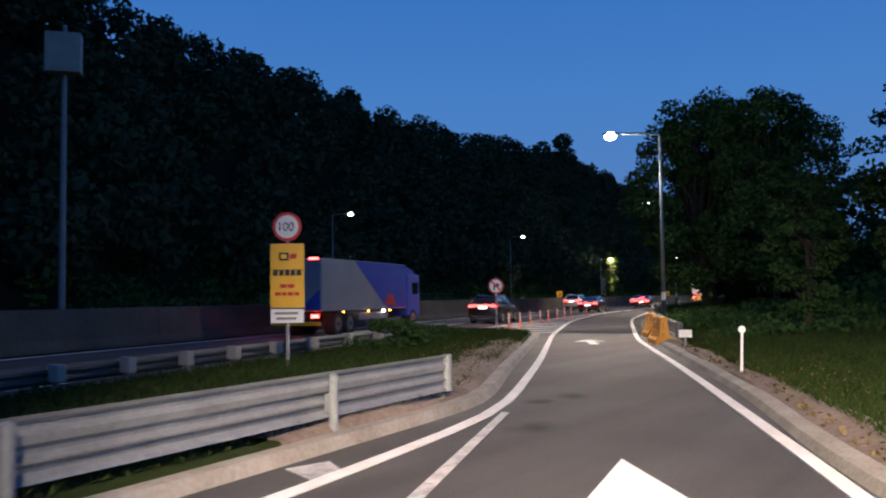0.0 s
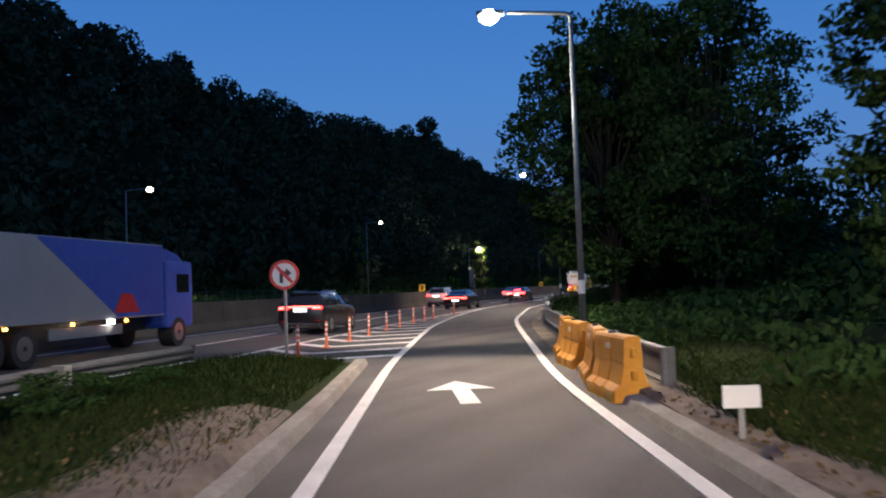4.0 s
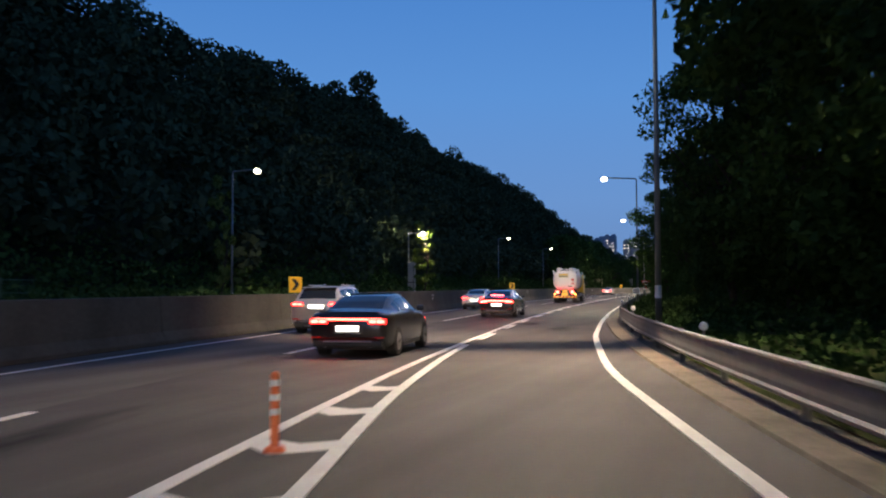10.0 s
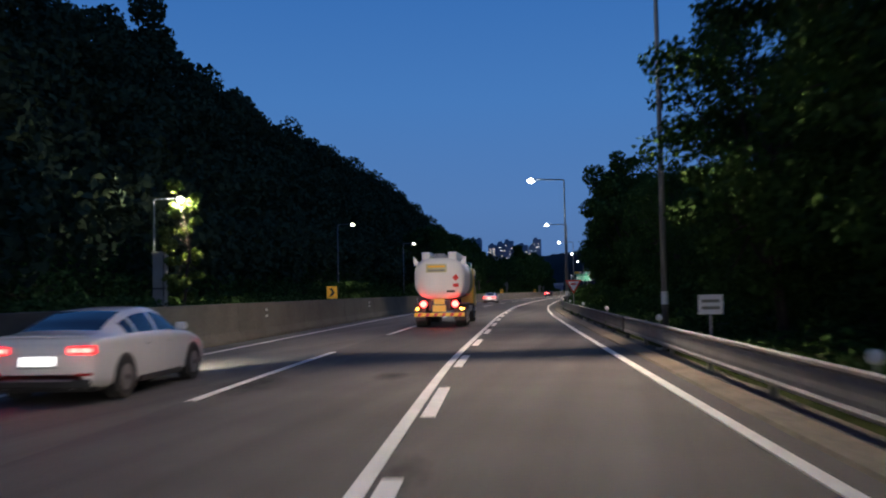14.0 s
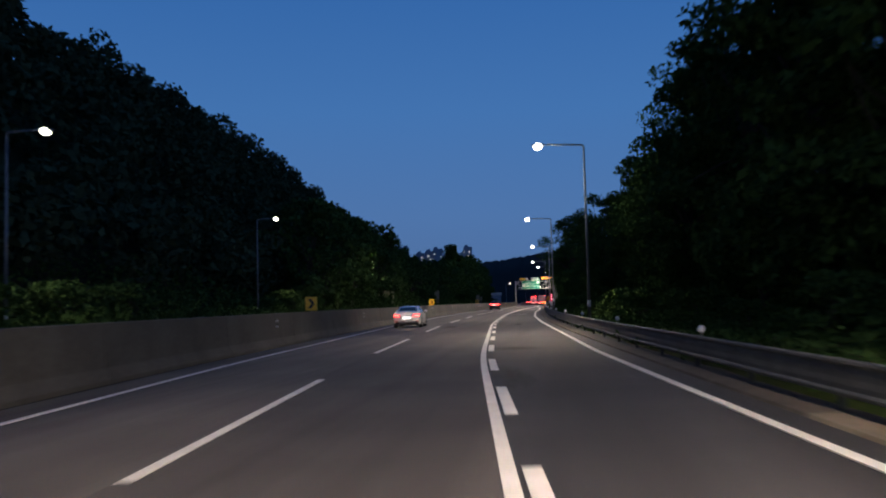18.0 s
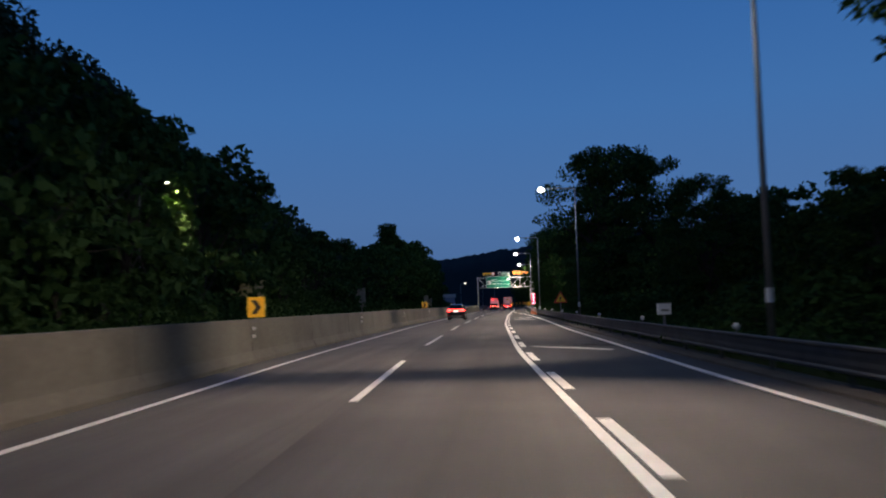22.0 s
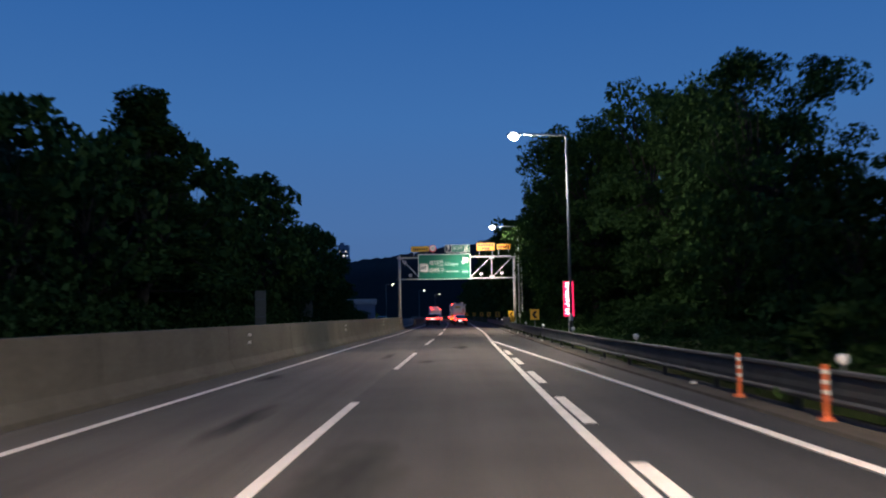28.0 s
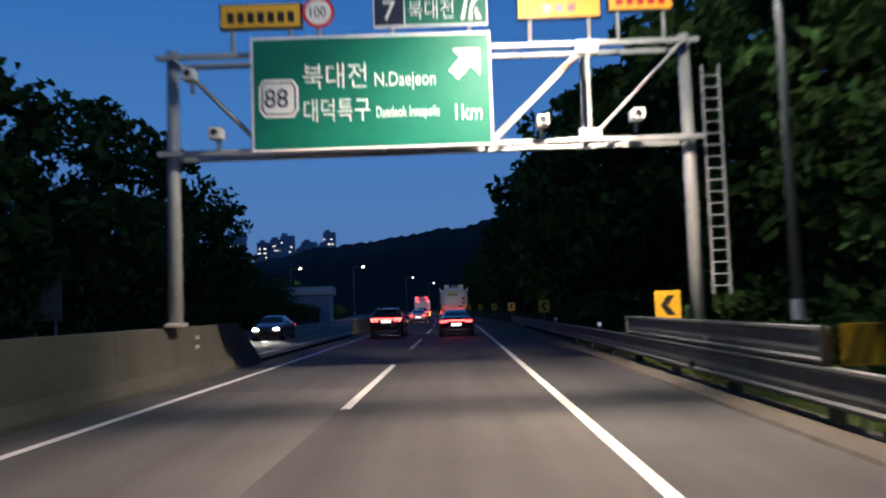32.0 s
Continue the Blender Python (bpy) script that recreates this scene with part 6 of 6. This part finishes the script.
def tanker(m):
    t = thing("tanker_truck", "white and green fuel tanker truck with lit tail lamps", "truck", m, "tanker trucks")
    L = 9.6
    bm = bmesh.new()
    outline = [(1.20 * math.copysign(abs(math.cos(a)) ** 0.62, math.cos(a)), 2.28 + 0.98 * math.copysign(abs(math.sin(a)) ** 0.70, math.sin(a))) for a in np.linspace(0, 2 * math.pi, 37)[:-1]]
    rings = []
    for y, s in ((-4.9, 0.0), (-4.9, 0.55), (-4.84, 0.86), (-4.70, 0.97), (-4.55, 1.0), (-0.9, 1.0), (1.6, 1.0), (1.75, 0.97), (1.9, 0.86), (1.95, 0.0)):
        rings.append([bm.verts.new((x * s, y, 2.28 + (z - 2.28) * s)) for x, z in outline] if s else [bm.verts.new((0, y, 2.28))])
    for r, q in zip(rings, rings[1:]):
        for i in range(36):
            j = (i + 1) % 36
            if len(r) == 1:
                bm.faces.new((r[0], q[j], q[i]))
            elif len(q) == 1:
                bm.faces.new((r[i], r[j], q[0]))
            else:
                bm.faces.new((r[i], r[j], q[j], q[i]))
    bmesh.ops.recalc_face_normals(bm, faces=bm.faces)
    shell = part("tank", bm, [tank_white, paint_green], t, smooth=True)
    for p in shell.data.polygons:
        if p.center.y > -2.6 and abs(p.center.x) > 0.7 and p.center.y < 1.0 and p.area > 0.05 and p.center.z < 2.95:
            p.material_index = 1
    part("catwalk", box(0, -1.5, 3.22, 0.9, 6.4, 0.10, 0.02), steel, t)
    for y in (-4.1, -2.4, -0.7, 1.0):
        part("hatch", tube((0, y, 3.30), (0, y, 3.46), 0.27, 0.25, 18), steel, t)
    for s in (-1, 1):
        part("coaming", box(s * 0.62, -1.4, 3.10, 0.42, 6.6, 0.42, 0.05), tank_white, t, "raised white rail along the tank top")
        part("corner_fin", plate([(s * 0.95, 2.98), (s * 1.22, 2.86), (s * 1.24, 3.32), (s * 1.10, 3.18)], -4.55, 0.10), tank_white, t)
        part("tail_lamp", disc(s * 0.74, -4.99, 1.08, 0.15, 0.08), tail_red, t, "lit round red tail lamp")
        part("side_lamp", disc(s * 1.02, -4.99, 0.86, 0.06, 0.06), amber_lit, t)
        part("mudflap", box(s * 0.92, -4.6, 0.30, 0.52, 0.04, 0.62, 0.01), trim_black, t)
        part("marker_lamp", box(s * 1.10, -4.6, 0.80, 0.06, 0.10, 0.08), amber_lit, t)
    part("chassis", box(0, -0.3, 0.75, 1.0, 9.0, 0.5, 0.03), trim_black, t)
    part("bumper", box(0, -5.05, 0.50, 2.35, 0.12, 0.17, 0.01), yellow_sheet, t, "yellow and white striped bumper")
    for k in range(6):
        part("bumper_stripe", plate([(-1.05 + 0.38 * k, 0.51), (-0.89 + 0.38 * k, 0.51), (-0.79 + 0.38 * k, 0.66), (-0.95 + 0.38 * k, 0.66)], -5.118, 0.004), red_sheet, t)
    part("number_plate", box(0, -5.0, 0.72, 0.62, 0.03, 0.30), yellow_sheet, t, "blank yellow number plate")
    part("rear_panel", box(0, -4.97, 1.06, 0.50, 0.03, 0.28), yellow_sheet, t)
    part("label_panel", box(-0.12, -4.912, 2.55, 0.98, 0.012, 0.40), pale_board, t, "cream label panel")
    part("text_bar", box(-0.12, -4.922, 2.78, 0.80, 0.012, 0.10), yellow_sheet, t)
    part("text_bar", box(-0.12, -4.922, 2.60, 0.80, 0.012, 0.09), grey_back, t)
    part("hazard_mark", plate([(0.62, 2.30), (0.78, 2.46), (0.94, 2.30), (0.78, 2.14)], -4.93, 0.01), red_sheet, t)
    part("text_bar", box(0.78, -4.915, 1.86, 0.26, 0.012, 0.16), red_sheet, t)
    part("text_bar", box(0.55, -4.915, 1.62, 0.40, 0.012, 0.09), black_sheet, t)
    part("cab", box(0, 3.25, 0.75, 2.40, 2.1, 2.15, 0.12), paint_yellow, t)
    part("cab_window", box(0, 3.5, 1.85, 2.42, 1.0, 0.7, 0.05), car_glass, t)
    part("windscreen", box(0, 4.27, 1.80, 2.1, 0.08, 0.85, 0.03), car_glass, t)
    part("fairing", box(0, 3.0, 2.90, 2.1, 1.4, 0.35, 0.1), paint_green, t)
    for s in (-1, 1):
        part("mudguard", box(s * 0.98, -3.2, 1.02, 0.50, 2.5, 0.08, 0.03), trim_black, t)
        part("side_guard", box(s * 1.12, 0.2, 0.62, 0.05, 3.0, 0.30, 0.02), steel, t)
        part("mirror", box(s * 1.38, 4.0, 1.7, 0.12, 0.22, 0.55, 0.04), trim_black, t)
    truck_wheels(t, (-3.75, -2.45, 2.05, 3.3), 0.95)
    return t


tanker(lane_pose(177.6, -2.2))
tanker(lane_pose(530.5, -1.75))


def cargo_truck(label, m, side_mat, rear_mat, length=9.0, high=2.55, livery=False):
    t = thing("cargo_truck", label, "truck", m)
    part("cargo_box", box(0, -0.5, 1.05, 2.42, length, high, 0.03), side_mat, t)
    back = -0.5 - length / 2
    for s in (-1, 1):
        part("rear_door", box(s * 0.59, back - 0.02, 1.10, 1.14, 0.05, high - 0.12, 0.01), rear_mat, t)
        for k in (0.22, 0.44):
            part("lock_bar", tube((s * k, back - 0.06, 1.15), (s * k, back - 0.06, 1.0 + high - 0.1), 0.02, 0.02, 8), steel, t)
        part("tail_lamp", box(s * 0.90, back - 0.02, 0.78, 0.36, 0.07, 0.14, 0.02), tail_red, t, "lit red tail lamp")
        part("top_lamp", box(s * 0.85, back - 0.03, 1.05 + high - 0.06, 0.42, 0.05, 0.08), tail_red, t, "lit red top lamp")
        part("side_guard", box(s * 1.14, 0.2, 0.6, 0.05, 3.4, 0.30, 0.02), steel, t)
        for k in range(3):
            part("side_lamp", box(s * 1.225, -3.2 + 2.6 * k, 0.95, 0.03, 0.12, 0.07), amber_lit, t)
    part("chassis", box(0, 0.5, 0.62, 0.95, length + 1.6, 0.42, 0.03), trim_black, t)
    # On white trucks the bumper is given an amber glow, though no lamp
    part("bumper", box(0, back - 0.04, 0.46, 2.3, 0.10, 0.16, 0.01), amber_lit if rear_mat is paint_white else yellow_sheet, t)
    part("number_plate", box(0, back - 0.06, 0.72, 0.5, 0.02, 0.22), yellow_sheet, t, "blank yellow number plate")
    front = -0.5 + length / 2
    if livery:
        for s in (-1, 1):
            m_side = Matrix.Rotation(radians(90), 4, "Z")
            part("side_panel", plate([(front - length * 0.28, 1.10), (front - 0.05, 1.10), (front - 0.05, 1.02 + high), (front - length * 0.66, 1.02 + high)], -s * 1.222, 0.008), paint_blue, t, "blue painted swoosh", at=m_side)
            part("side_lamp", box(s * 1.225, 1.2, 0.93, 0.04, 0.26, 0.09), head_lit, t, "lit white side lamp")
            part("side_badge", plate([(front - length * 0.30, 1.22), (front - length * 0.16, 1.22), (front - length * 0.20, 1.75), (front - length * 0.26, 1.80)], -s * 1.230, 0.006), red_sheet, t, at=m_side)
    if livery:
        part("door_panel", plate([(0.15, 1.12), (1.16, 1.12), (1.16, 2.0)], back - 0.055, 0.006), paint_blue, t, "blue painted corner")
        part("roof_fairing", plate([(front, high + 1.0), (front, high + 0.45), (front + 1.7, high + 0.45), (front + 1.1, high + 0.8)], -1.1, 2.2), paint_blue, t, at=Matrix.Rotation(radians(90), 4, "Z"))
    part("cab", box(0, front + 1.1, 0.62, 2.35, 1.9, 2.2, 0.12), paint_blue if livery else rear_mat, t)
    part("cab_window", box(0, front + 1.35, 1.75, 2.37, 0.9, 0.65, 0.05), car_glass, t)
    part("windscreen", box(0, front + 2.03, 1.70, 2.05, 0.08, 0.8, 0.03), car_glass, t)
    truck_wheels(t, (back + 1.6, back + 2.8, front + 1.0), 0.93, 0.48)
    return t


cargo_truck("white box truck far ahead with lit rear lamps", lane_pose(560, -1.7), tank_white, paint_white)
cargo_truck("white box truck far ahead with lit rear lamps", lane_pose(612, -5.5), tank_white, paint_white)
cargo_truck("white low-roofed box truck with lit tail lamps in the inner lane", lane_pose(592.0, -5.4), tank_white, paint_white, 6.0, 1.75)
cargo_truck("grey and blue box truck with lit red top lamps", lane_pose(64.9, -5.4), truck_grey, truck_grey, 9.5, 2.25, True)
